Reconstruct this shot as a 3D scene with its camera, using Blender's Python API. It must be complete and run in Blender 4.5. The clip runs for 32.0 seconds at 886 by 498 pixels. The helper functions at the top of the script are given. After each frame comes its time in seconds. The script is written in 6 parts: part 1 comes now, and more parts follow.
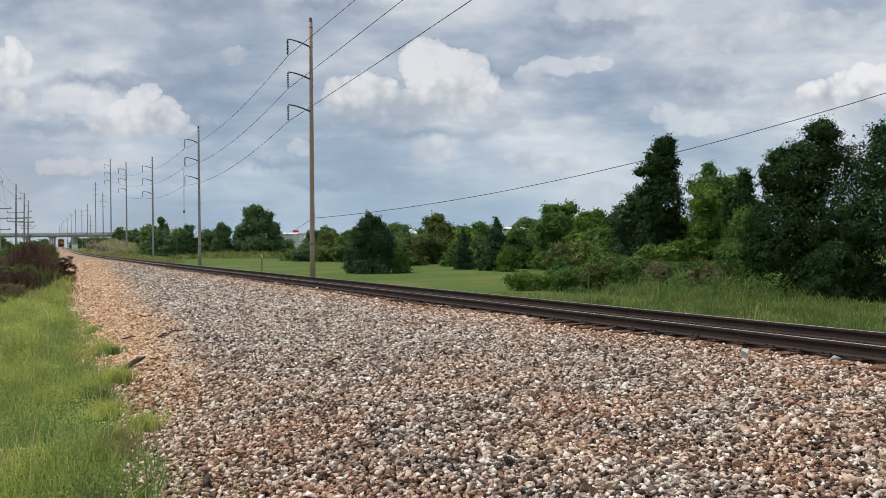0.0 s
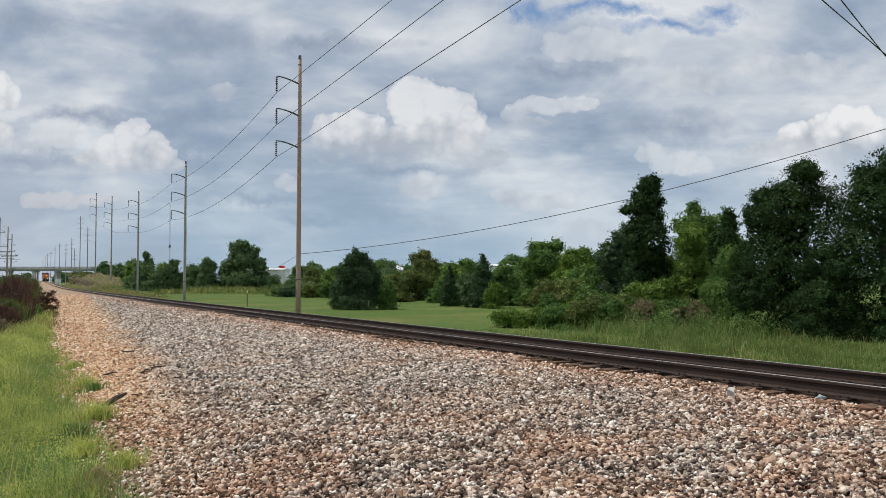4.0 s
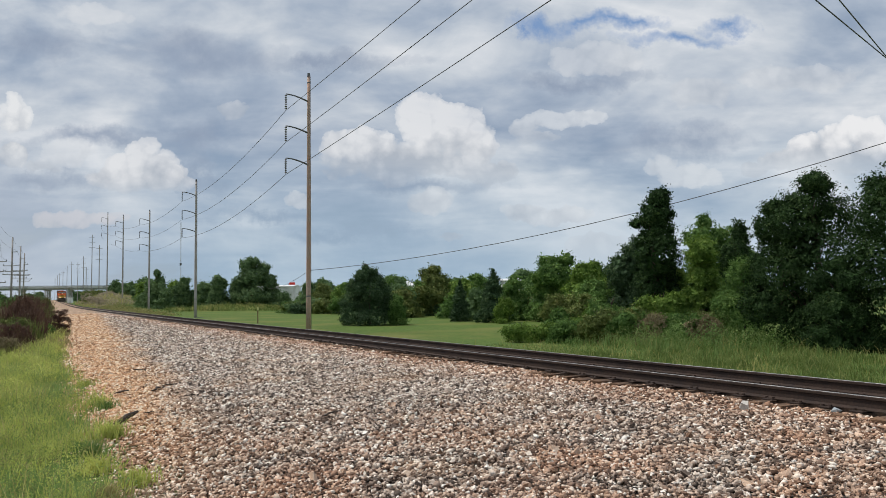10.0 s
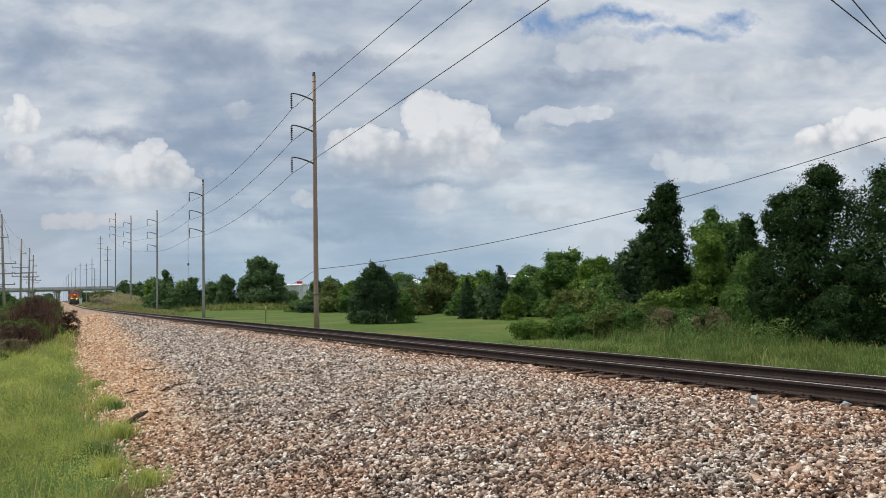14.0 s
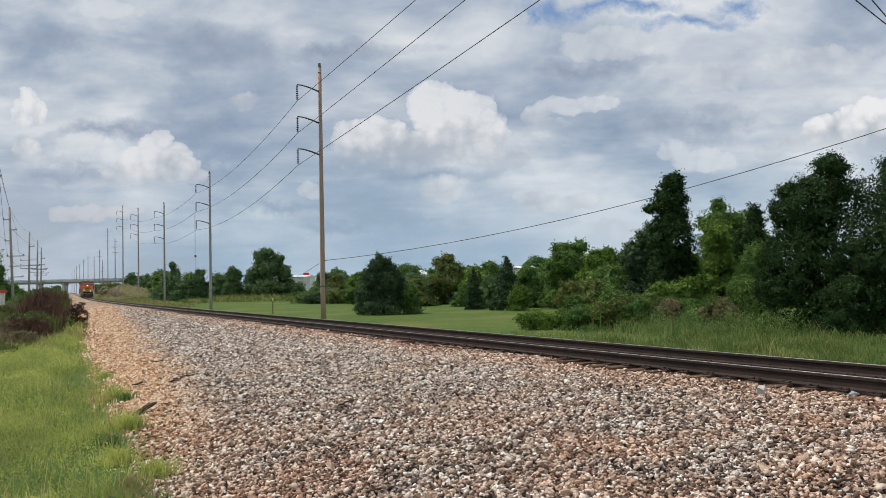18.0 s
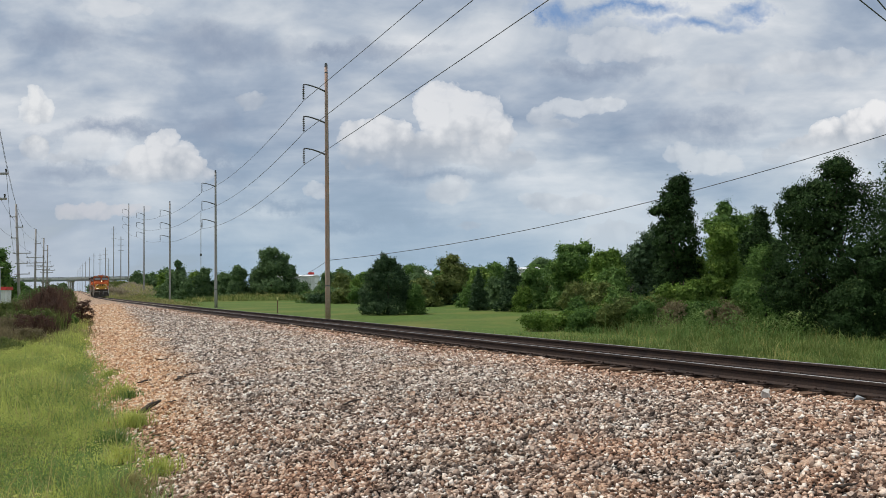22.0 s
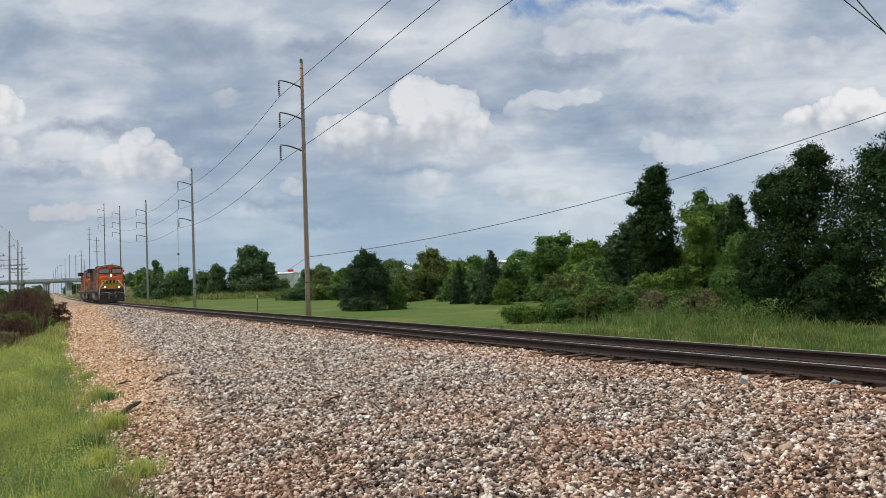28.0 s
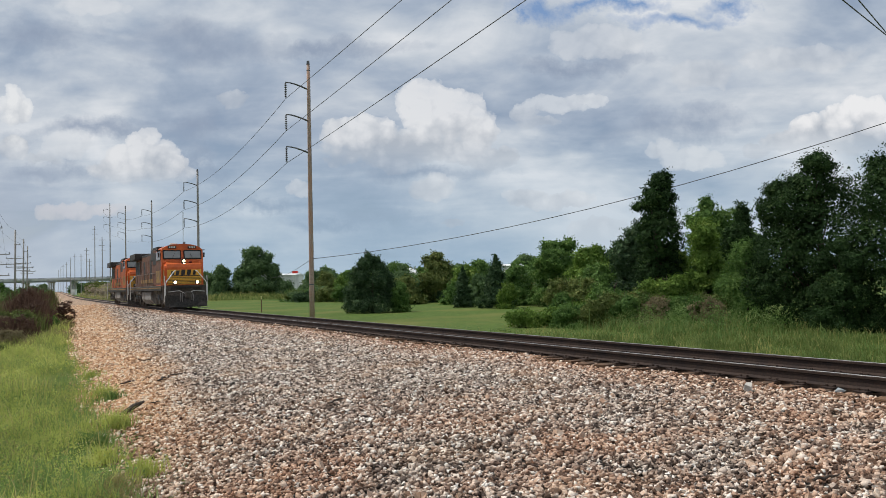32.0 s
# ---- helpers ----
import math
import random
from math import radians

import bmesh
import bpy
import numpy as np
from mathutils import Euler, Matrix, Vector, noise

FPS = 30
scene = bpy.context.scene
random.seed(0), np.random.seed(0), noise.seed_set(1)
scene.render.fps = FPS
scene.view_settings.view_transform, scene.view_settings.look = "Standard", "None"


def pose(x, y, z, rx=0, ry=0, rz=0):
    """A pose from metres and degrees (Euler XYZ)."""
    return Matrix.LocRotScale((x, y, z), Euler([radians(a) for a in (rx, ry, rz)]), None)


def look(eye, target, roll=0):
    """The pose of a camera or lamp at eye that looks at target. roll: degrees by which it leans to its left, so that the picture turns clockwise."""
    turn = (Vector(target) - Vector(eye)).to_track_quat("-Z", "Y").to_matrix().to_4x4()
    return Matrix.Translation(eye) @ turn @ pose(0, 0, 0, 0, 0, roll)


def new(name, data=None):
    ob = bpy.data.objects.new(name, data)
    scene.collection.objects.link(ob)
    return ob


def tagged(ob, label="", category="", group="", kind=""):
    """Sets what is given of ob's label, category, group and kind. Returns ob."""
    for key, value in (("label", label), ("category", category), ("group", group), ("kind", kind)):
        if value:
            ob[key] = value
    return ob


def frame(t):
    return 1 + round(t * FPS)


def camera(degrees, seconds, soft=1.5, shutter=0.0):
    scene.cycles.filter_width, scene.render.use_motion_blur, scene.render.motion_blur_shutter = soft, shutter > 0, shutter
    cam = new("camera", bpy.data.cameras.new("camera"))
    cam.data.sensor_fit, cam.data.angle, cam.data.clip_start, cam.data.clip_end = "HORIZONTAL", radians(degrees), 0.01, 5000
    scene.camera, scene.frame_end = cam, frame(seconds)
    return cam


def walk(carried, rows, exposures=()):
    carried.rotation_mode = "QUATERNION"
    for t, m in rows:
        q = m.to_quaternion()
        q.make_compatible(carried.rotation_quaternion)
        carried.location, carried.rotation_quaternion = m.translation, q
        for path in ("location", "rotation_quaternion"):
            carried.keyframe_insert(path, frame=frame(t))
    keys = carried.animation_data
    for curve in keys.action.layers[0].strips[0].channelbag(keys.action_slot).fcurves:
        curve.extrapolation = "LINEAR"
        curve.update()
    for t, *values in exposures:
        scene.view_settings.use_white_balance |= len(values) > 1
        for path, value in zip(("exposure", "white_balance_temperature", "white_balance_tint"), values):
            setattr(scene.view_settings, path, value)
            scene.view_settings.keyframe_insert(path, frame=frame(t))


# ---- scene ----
cam = camera(58.5, 32.0, soft=0.7)
EYE = (0.0, 0.0, 1.387)
TURNS = [
    (0.0, 89.71, 0.51, 0.53),
    (0.5, 89.82, 0.40, 0.22),
    (1.0, 90.09, 0.33, 0.03),
    (1.5, 90.51, 0.30, -0.15),
    (2.0, 91.07, 0.18, -0.29),
    (2.5, 91.59, 0.06, -0.36),
    (3.0, 92.01, 0.00, -0.41),
    (3.5, 92.28, 0.01, -0.46),
    (5.5, 92.45, 0.79, -0.06),
    (6.0, 92.74, 0.86, 0.01),
    (6.5, 93.15, 0.92, -0.01),
    (7.0, 93.50, 0.91, -0.12),
    (7.5, 93.64, 0.91, -0.17),
    (8.0, 93.65, 0.88, -0.17),
    (8.5, 93.60, 0.75, -0.10),
    (9.0, 93.53, 0.72, 0.04),
    (9.5, 93.49, 0.71, 0.17),
    (10.0, 93.46, 0.67, 0.29),
    (10.5, 93.44, 0.69, 0.34),
    (11.0, 93.39, 0.68, 0.38),
    (11.5, 93.36, 0.75, 0.44),
    (12.0, 93.35, 0.86, 0.47),
    (12.5, 93.36, 0.98, 0.53),
    (13.0, 93.34, 1.10, 0.58),
    (13.5, 93.33, 1.18, 0.66),
    (14.0, 93.28, 1.25, 0.82),
    (14.5, 93.17, 1.27, 1.04),
    (16.5, 92.56, 1.43, 1.46),
    (17.0, 92.58, 1.42, 1.38),
    (17.5, 92.64, 1.40, 1.32),
    (18.0, 92.64, 1.43, 1.29),
    (18.5, 92.63, 1.51, 1.37),
    (19.0, 92.63, 1.58, 1.48),
    (19.5, 92.65, 1.60, 1.59),
    (20.0, 92.74, 1.64, 1.61),
    (20.5, 92.79, 1.52, 1.51),
    (21.0, 92.78, 1.38, 1.40),
    (21.5, 92.75, 1.19, 1.39),
    (22.0, 92.69, 0.96, 1.63),
    (22.5, 92.61, 0.72, 2.00),
    (23.0, 92.57, 0.60, 2.33),
    (23.5, 92.61, 0.60, 2.37),
    (24.0, 92.80, 0.68, 1.99),
    (24.5, 92.96, 0.85, 1.41),
    (25.0, 93.08, 0.94, 0.85),
    (25.5, 93.09, 1.01, 0.31),
    (27.5, 92.34, 1.96, -0.01),
    (28.0, 92.23, 2.16, 0.20),
    (28.5, 92.28, 2.12, 0.29),
    (29.0, 92.45, 1.99, 0.24),
    (29.5, 92.63, 1.84, 0.12),
    (30.0, 92.82, 1.77, 0.01),
    (30.5, 92.88, 1.62, 0.01),
    (31.0, 92.80, 1.56, 0.13),
    (31.5, 92.65, 1.52, 0.33),
    (32.0, 92.48, 1.50, 0.50),
]
walk(cam, [(t, pose(*EYE, rx, ry, rz)) for t, rx, ry, rz in TURNS])

# ---- daylight: a bright sky with broken cloud, a veiled sun high on the left ----
SUN_EL, SUN_AZ = 58.0, -70.0          # degrees; azimuth clockwise from +y
sun = new("sun", bpy.data.lights.new("sun", "SUN"))
sun.data.energy, sun.data.angle, sun.data.color = 3.4, radians(3), (1.0, 0.95, 0.87)
sun.matrix_world = look((0, 0, 60), (-math.sin(radians(SUN_AZ)) * 60 * math.cos(radians(SUN_EL)),
                                     -math.cos(radians(SUN_AZ)) * 60 * math.cos(radians(SUN_EL)), 60 - 60 * math.sin(radians(SUN_EL))))


class Nodes:
    """Short hand for a node tree."""

    def __init__(self, tree):
        self.tree, self.nodes, self.links = tree, tree.nodes, tree.links

    def add(self, kind, ins=None):
        n = self.nodes.new(kind)
        for k, v in (ins or {}).items():
            if isinstance(v, bpy.types.NodeSocket):
                self.links.new(v, n.inputs[k])
            else:
                n.inputs[k].default_value = v
        return n

    def math(self, op, a, b=0.0, clamp=False):
        m = self.add("ShaderNodeMath", {0: a, 1: b})
        m.operation, m.use_clamp = op, clamp
        return m.outputs[0]

    def noise(self, vec, scale, detail=4.0, rough=0.55, dist=0.0):
        return self.add("ShaderNodeTexNoise", {"Vector": vec, "Scale": scale, "Detail": detail, "Roughness": rough, "Distortion": dist}).outputs[0]

    def ramp(self, fac, stops, mode="LINEAR"):
        r = self.add("ShaderNodeValToRGB", {0: fac})
        r.color_ramp.interpolation = mode
        el = r.color_ramp.elements
        while len(el) < len(stops):
            el.new(0.5)
        for e, (p, c) in zip(el, stops):
            e.position, e.color = p, (*c, 1) if len(c) == 3 else c
        return r.outputs[0]

    def mix(self, fac, a, b, blend="MIX"):
        m = self.add("ShaderNodeMix")
        m.data_type, m.blend_type = "RGBA", blend
        for key, v in ((0, fac), (6, a), (7, b)):
            if isinstance(v, bpy.types.NodeSocket):
                self.links.new(v, m.inputs[key])
            else:
                m.inputs[key].default_value = (*v, 1) if isinstance(v, tuple) and len(v) == 3 else v
        return m.outputs[2]


def make_world():
    w = bpy.data.worlds.new("sky")
    scene.world = w
    w.use_nodes = True
    w.node_tree.nodes.clear()
    n = Nodes(w.node_tree)
    out = n.add("ShaderNodeOutputWorld")
    d = n.add("ShaderNodeTexCoord").outputs["Generated"]
    sep = n.add("ShaderNodeSeparateXYZ", {0: d})
    sky = n.add("ShaderNodeTexSky")
    sky.sky_type, sky.sun_disc, sky.dust_density = "NISHITA", False, 2.0
    sky.sun_elevation, sky.sun_rotation = radians(SUN_EL), radians(SUN_AZ)
    bg_sky = n.add("ShaderNodeBackground", {"Color": sky.outputs[0], "Strength": 0.11})
    # layer cloud: a flat sheet seen in perspective
    up = n.math("MAXIMUM", sep.outputs[2], 0.0)
    inv = n.math("DIVIDE", 1.0, n.math("ADD", up, 0.14))
    px = n.math("MULTIPLY", sep.outputs[0], inv)
    py = n.math("MULTIPLY", sep.outputs[1], inv)
    flat = n.add("ShaderNodeCombineXYZ", {0: px, 1: py, 2: 0.4}).outputs[0]
    ahead = n.math("MAXIMUM", sep.outputs[1], 0.05)
    q = n.add("ShaderNodeCombineXYZ", {0: n.math("DIVIDE", sep.outputs[0], ahead), 1: n.math("DIVIDE", sep.outputs[2], ahead), 2: 0.0}).outputs[0]
    front = n.ramp(sep.outputs[1], [(0.25, (0, 0, 0)), (0.5, (1, 1, 1))])
    lay = n.noise(flat, 1.5, 7.0, 0.55, 0.15)
    lay2 = n.noise(flat, 0.7, 4.0, 0.5, 0.2)
    dens = n.math("ADD", n.math("MULTIPLY", lay, 0.6), n.math("MULTIPLY", lay2, 0.4))
    # soft banks of cloud across the view, drawn out sideways
    ql = n.add("ShaderNodeMapping", {"Vector": q, "Scale": (1.0, 1.9, 1.0), "Location": (3.1, 1.7, 0.0)}).outputs[0]
    bank = n.math("ADD", n.math("MULTIPLY", n.noise(ql, 3.6, 7.0, 0.5, 0.5), 0.8), n.math("MULTIPLY", n.noise(ql, 12.0, 6.0, 0.55, 0.4), 0.2))
    bank = n.math("ADD", n.math("MULTIPLY", n.math("SUBTRACT", bank, 0.5), 1.25), 0.5)
    dens = n.math("ADD", n.math("MULTIPLY", dens, n.math("SUBTRACT", 1.0, n.math("MULTIPLY", front, 0.75))), n.math("MULTIPLY", bank, n.math("MULTIPLY", front, 0.75)))
    # thin level streaks, strongest low in the sky
    qf = n.add("ShaderNodeMapping", {"Vector": q, "Scale": (1.0, 6.0, 1.0), "Location": (0.7, 4.1, 0.0)}).outputs[0]
    streak = n.math("MULTIPLY", n.math("SUBTRACT", n.noise(qf, 7.0, 6.0, 0.55, 0.4), 0.5), n.ramp(up, [(0.03, (0.22,) * 3), (0.16, (0.26,) * 3), (0.27, (0.05,) * 3)]))
    lump = n.math("MULTIPLY", n.math("SUBTRACT", n.noise(ql, 6.0, 7.0, 0.52, 0.8), 0.5), 0.26)
    dens = n.math("ADD", dens, n.math("MULTIPLY", n.math("ADD", streak, lump), front))
    qx = n.add("ShaderNodeSeparateXYZ", {0: q}).outputs[0]
    tilt = n.math("MINIMUM", n.math("MAXIMUM", n.math("MULTIPLY", n.math("ADD", qx, 0.05), 0.22), -0.035), 0.035)
    dens = n.math("ADD", dens, n.math("MULTIPLY", tilt, front))
    shade = n.ramp(dens, [(0.34, (0.25, 0.325, 0.445)), (0.44, (0.375, 0.445, 0.55)), (0.54, (0.555, 0.605, 0.67)), (0.65, (0.76, 0.78, 0.81))])
    # heaped clouds: rounded heaps in the plane across the view, with ragged rims, white above and grey below

    def vec(op, a, b):
        v = n.add("ShaderNodeVectorMath", {0: a, 1: b})
        v.operation = op
        return v

    puff = n.add("ShaderNodeTexNoise", {"Vector": q, "Scale": 16.0, "Detail": 9.0, "Roughness": 0.62, "Lacunarity": 2.1})
    warp = vec("MULTIPLY", vec("SUBTRACT", puff.outputs["Color"], (0.5, 0.5, 0.5)).outputs[0], (0.042, 0.036, 0.0)).outputs[0]
    qw = vec("ADD", q, warp).outputs[0]
    wide = n.add("ShaderNodeTexNoise", {"Vector": q, "Scale": 9.0, "Detail": 8.0, "Roughness": 0.66})
    warp2 = vec("MULTIPLY", vec("SUBTRACT", wide.outputs["Color"], (0.5, 0.5, 0.5)).outputs[0], (0.26, 0.10, 0.0)).outputs[0]
    qs = vec("ADD", q, warp2).outputs[0]

    def heap(spots, where, swell=1.35):
        got = None
        for cx, cy, rx, ry in spots:
            v = vec("MULTIPLY", vec("SUBTRACT", where, (cx, cy, 0.0)).outputs[0], (1 / (rx * swell), 1 / (ry * swell), 0.0)).outputs[0]
            length = n.add("ShaderNodeVectorMath", {0: v})
            length.operation = "LENGTH"
            one = n.math("SUBTRACT", 1.0, length.outputs["Value"])
            got = one if got is None else n.math("MAXIMUM", got, one)
        return got

    A = [(-0.388, 0.186, 0.021, 0.020), (-0.406, 0.173, 0.026, 0.016), (-0.369, 0.174, 0.023, 0.017), (-0.349, 0.163, 0.016, 0.011), (-0.427, 0.159, 0.026, 0.010), (-0.390, 0.157, 0.056, 0.017)]
    A2 = [(-0.480, 0.193, 0.030, 0.014), (-0.516, 0.175, 0.021, 0.007)]
    L = [(-0.550, 0.240, 0.024, 0.027), (-0.553, 0.188, 0.017, 0.013)]
    B = [(-0.134, 0.198, 0.023, 0.018), (-0.105, 0.198, 0.029, 0.020), (-0.080, 0.188, 0.021, 0.020), (-0.039, 0.228, 0.020, 0.027), (-0.018, 0.220, 0.029, 0.031), (0.011, 0.212, 0.032, 0.030), (0.039, 0.197, 0.024, 0.026), (0.074, 0.159, 0.017, 0.013), (-0.055, 0.173, 0.093, 0.023), (0.049, 0.158, 0.032, 0.014)]
    C = [(0.137, 0.226, 0.031, 0.009), (0.170, 0.232, 0.023, 0.006), (0.193, 0.228, 0.014, 0.006), (0.103, 0.217, 0.014, 0.011), (0.119, 0.202, 0.020, 0.005)]
    D = [(0.523, 0.210, 0.019, 0.013), (0.502, 0.199, 0.026, 0.014), (0.464, 0.183, 0.027, 0.016), (0.431, 0.168, 0.026, 0.012), (0.396, 0.160, 0.017, 0.007), (0.547, 0.196, 0.032, 0.019), (0.506, 0.170, 0.068, 0.017)]
    E = [(-0.024, 0.119, 0.029, 0.013), (-0.186, 0.128, 0.017, 0.011), (0.101, 0.104, 0.027, 0.013), (0.149, 0.099, 0.027, 0.010), (0.192, 0.058, 0.034, 0.019), (0.276, 0.164, 0.020, 0.013), (0.307, 0.150, 0.037, 0.011), (0.006, 0.075, 0.014, 0.006)]
    P = [(-0.466, 0.102, 0.050, 0.011)]
    T = [(0.330, 0.257, 0.034, 0.017), (0.195, 0.302, 0.050, 0.017), (-0.270, 0.245, 0.019, 0.009), (-0.449, 0.369, 0.036, 0.013), (0.454, 0.275, 0.064, 0.014)]
    dark = [(-0.319, 0.317, 0.100, 0.023), (-0.153, 0.307, 0.107, 0.013), (-0.515, 0.340, 0.068, 0.021), (-0.451, 0.211, 0.079, 0.013), (-0.310, 0.208, 0.043, 0.024), (-0.307, 0.157, 0.020, 0.029), (0.302, 0.191, 0.079, 0.019), (-0.045, 0.139, 0.100, 0.011), (-0.130, 0.081, 0.086, 0.007), (-0.237, 0.104, 0.071, 0.007), (0.165, 0.278, 0.079, 0.011), (-0.516, 0.152, 0.050, 0.011)]
    blue = [(0.138, 0.351, 0.061, 0.013), (0.211, 0.352, 0.047, 0.011), (0.297, 0.329, 0.068, 0.010), (0.374, 0.347, 0.044, 0.010), (0.098, 0.345, 0.024, 0.010)]
    for spots, colour, k in ((dark, (0.27, 0.33, 0.44), 0.8), (blue, (0.19, 0.31, 0.54), 0.95)):
        m = n.ramp(heap(spots, qs), [(0.0, (0, 0, 0)), (0.9, (1, 1, 1))])
        shade = n.mix(n.math("MULTIPLY", n.math("MULTIPLY", m, k), front), shade, colour)
    low = n.ramp(up, [(0.0, (1, 1, 1)), (0.06, (0.7, 0.7, 0.7)), (0.2, (0, 0, 0))])
    hazy = n.mix(n.ramp(n.math("MULTIPLY", n.math("ADD", qx, 0.6), 1.6), [(0.0, (0, 0, 0)), (0.5, (1, 1, 1))]), (0.56, 0.60, 0.66), (0.345, 0.49, 0.62))
    shade = n.mix(n.math("MULTIPLY", low, 0.72), shade, hazy)
    height = n.add("ShaderNodeSeparateXYZ", {0: q}).outputs[1]
    grain = n.math("SUBTRACT", n.noise(q, 26.0, 7.0, 0.6), 0.5)
    def cells(scale):
        c = n.add("ShaderNodeTexVoronoi", {"Vector": qw, "Scale": scale})
        c.voronoi_dimensions = "2D"
        return c.outputs["Distance"]

    billow = n.math("SUBTRACT", 0.42, n.math("ADD", n.math("MULTIPLY", cells(24.0), 0.6), n.math("MULTIPLY", cells(60.0), 0.4)))
    for spots, foot, rise, k, white, swell in ((T, 0.155, 0.219, 0.45, (0.70, 0.72, 0.75), 1.3), (E, 0.040, 0.151, 0.5, (0.70, 0.73, 0.76), 1.2), (P, 0.068, 0.043, 0.55, (0.66, 0.64, 0.66), 1.2), (A2, 0.155, 0.043, 0.55, (0.66, 0.69, 0.73), 1.2),
                                               (A, 0.129, 0.062, 0.85, (0.76, 0.77, 0.79), 1.2), (L, 0.162, 0.080, 0.9, (0.80, 0.81, 0.82), 1.15), (B, 0.146, 0.089, 0.88, (0.77, 0.78, 0.80), 1.2),
                                               (C, 0.191, 0.044, 0.5, (0.78, 0.80, 0.82), 1.35), (D, 0.161, 0.055, 0.95, (0.84, 0.84, 0.85), 1.2)):
        m = n.ramp(n.math("ADD", heap(spots, qw, swell), n.math("ADD", n.math("MULTIPLY", billow, 0.7), n.math("MULTIPLY", grain, 0.45))), [(0.0, (0, 0, 0)), (0.07, (0.6,) * 3), (0.28, (1, 1, 1))])
        lift = n.math("DIVIDE", n.math("SUBTRACT", height, foot), rise)
        m = n.math("MULTIPLY", m, n.ramp(lift, [(0.0, (0.3,) * 3), (0.45, (1, 1, 1))]))
        h = n.math("ADD", lift, n.math("ADD", n.math("MULTIPLY", grain, 1.3), n.math("MULTIPLY", billow, 1.1)))
        col = n.mix(n.ramp(h, [(0.05, (0, 0, 0)), (0.85, (1, 1, 1))]), (0.42, 0.46, 0.52), white)
        shade = n.mix(n.math("MULTIPLY", n.math("MULTIPLY", m, k), front), shade, col)
    cover = n.ramp(dens, [(0.26, (0.75,) * 3), (0.40, (1, 1, 1))])
    bg_cl = n.add("ShaderNodeBackground", {"Color": shade, "Strength": 1.0})
    mixs = n.add("ShaderNodeMixShader", {0: n.math("MAXIMUM", cover, low), 1: bg_sky.outputs[0], 2: bg_cl.outputs[0]})
    n.links.new(mixs.outputs[0], out.inputs[0])


make_world()

LEAN = math.atan(0.543)               # the track's heading left of +y
CL, SL = math.cos(LEAN), math.sin(LEAN)

# ---- materials ----
MATS = {}


def mat(name, build):
    if name not in MATS:
        m = bpy.data.materials.new(name)
        m.use_nodes = True
        n = Nodes(m.node_tree)
        b = m.node_tree.nodes["Principled BSDF"]
        build(n, b)
        MATS[name] = m
    return MATS[name]


def surface(name, c1, c2, scale=8.0, rough=0.8, metal=0.0, bump=0.15, c3=None, coarse=0.6, spec=0.3, coord="Object", per_object=0.0):
    """Two-scale coloured surface: c1 to c2 by fine grain, c3 in larger stains."""
    def build(n, b):
        co = n.add("ShaderNodeTexCoord").outputs[coord]
        fine = n.noise(co, scale, 6.0, 0.65)
        big = n.noise(co, scale * 0.12 if coarse is None else coarse, 4.0, 0.6)
        col = n.mix(n.ramp(fine, [(0.35, (0, 0, 0)), (0.68, (1, 1, 1))]), c1, c2)
        if c3:
            col = n.mix(n.ramp(big, [(0.48, (0, 0, 0)), (0.66, (1, 1, 1))]), col, c3)
        if per_object:
            r = n.add("ShaderNodeObjectInfo").outputs["Random"]
            f = n.math("ADD", 1.0 - per_object, n.math("MULTIPLY", r, 2 * per_object))
            col = n.mix(1.0, col, n.add("ShaderNodeCombineXYZ", {0: f, 1: f, 2: f}).outputs[0], "MULTIPLY")
        n.links.new(col, b.inputs["Base Color"])
        b.inputs["Metallic"].default_value = metal
        b.inputs["Specular IOR Level"].default_value = spec
        rr = n.math("ADD", rough - 0.1, n.math("MULTIPLY", big, 0.2), True)
        n.links.new(rr, b.inputs["Roughness"])
        if bump:
            bn = n.add("ShaderNodeBump", {"Strength": bump, "Distance": 0.02, "Height": fine})
            n.links.new(bn.outputs[0], b.inputs["Normal"])
    return mat(name, build)


def leafy(name, dark, light, tip=None, trans=0.25, rough=0.7, mottle=0.45):
    """Leaves that vary from leaf to leaf and clump to clump."""
    def build(n, b):
        rnd = n.add("ShaderNodeNewGeometry").outputs["Random Per Island"]
        co = n.add("ShaderNodeTexCoord").outputs["Object"]
        big = n.noise(co, 0.9, 3.0, 0.6)
        f = n.math("ADD", n.math("MULTIPLY", rnd, 1 - mottle), n.math("MULTIPLY", n.ramp(big, [(0.35, (0, 0, 0)), (0.65, (1, 1, 1))]), mottle))
        col = n.ramp(f, [(0.1, dark), (0.75, light), (0.98, tip or light)])
        n.links.new(col, b.inputs["Base Color"])
        b.inputs["Roughness"].default_value = rough
        b.inputs["Specular IOR Level"].default_value = 0.12
        tr = n.add("ShaderNodeBsdfTranslucent", {"Color": col})
        mx = n.add("ShaderNodeMixShader", {0: trans, 1: b.outputs[0], 2: tr.outputs[0]})
        n.links.new(mx.outputs[0], n.nodes["Material Output"].inputs[0])
    return mat(name, build)


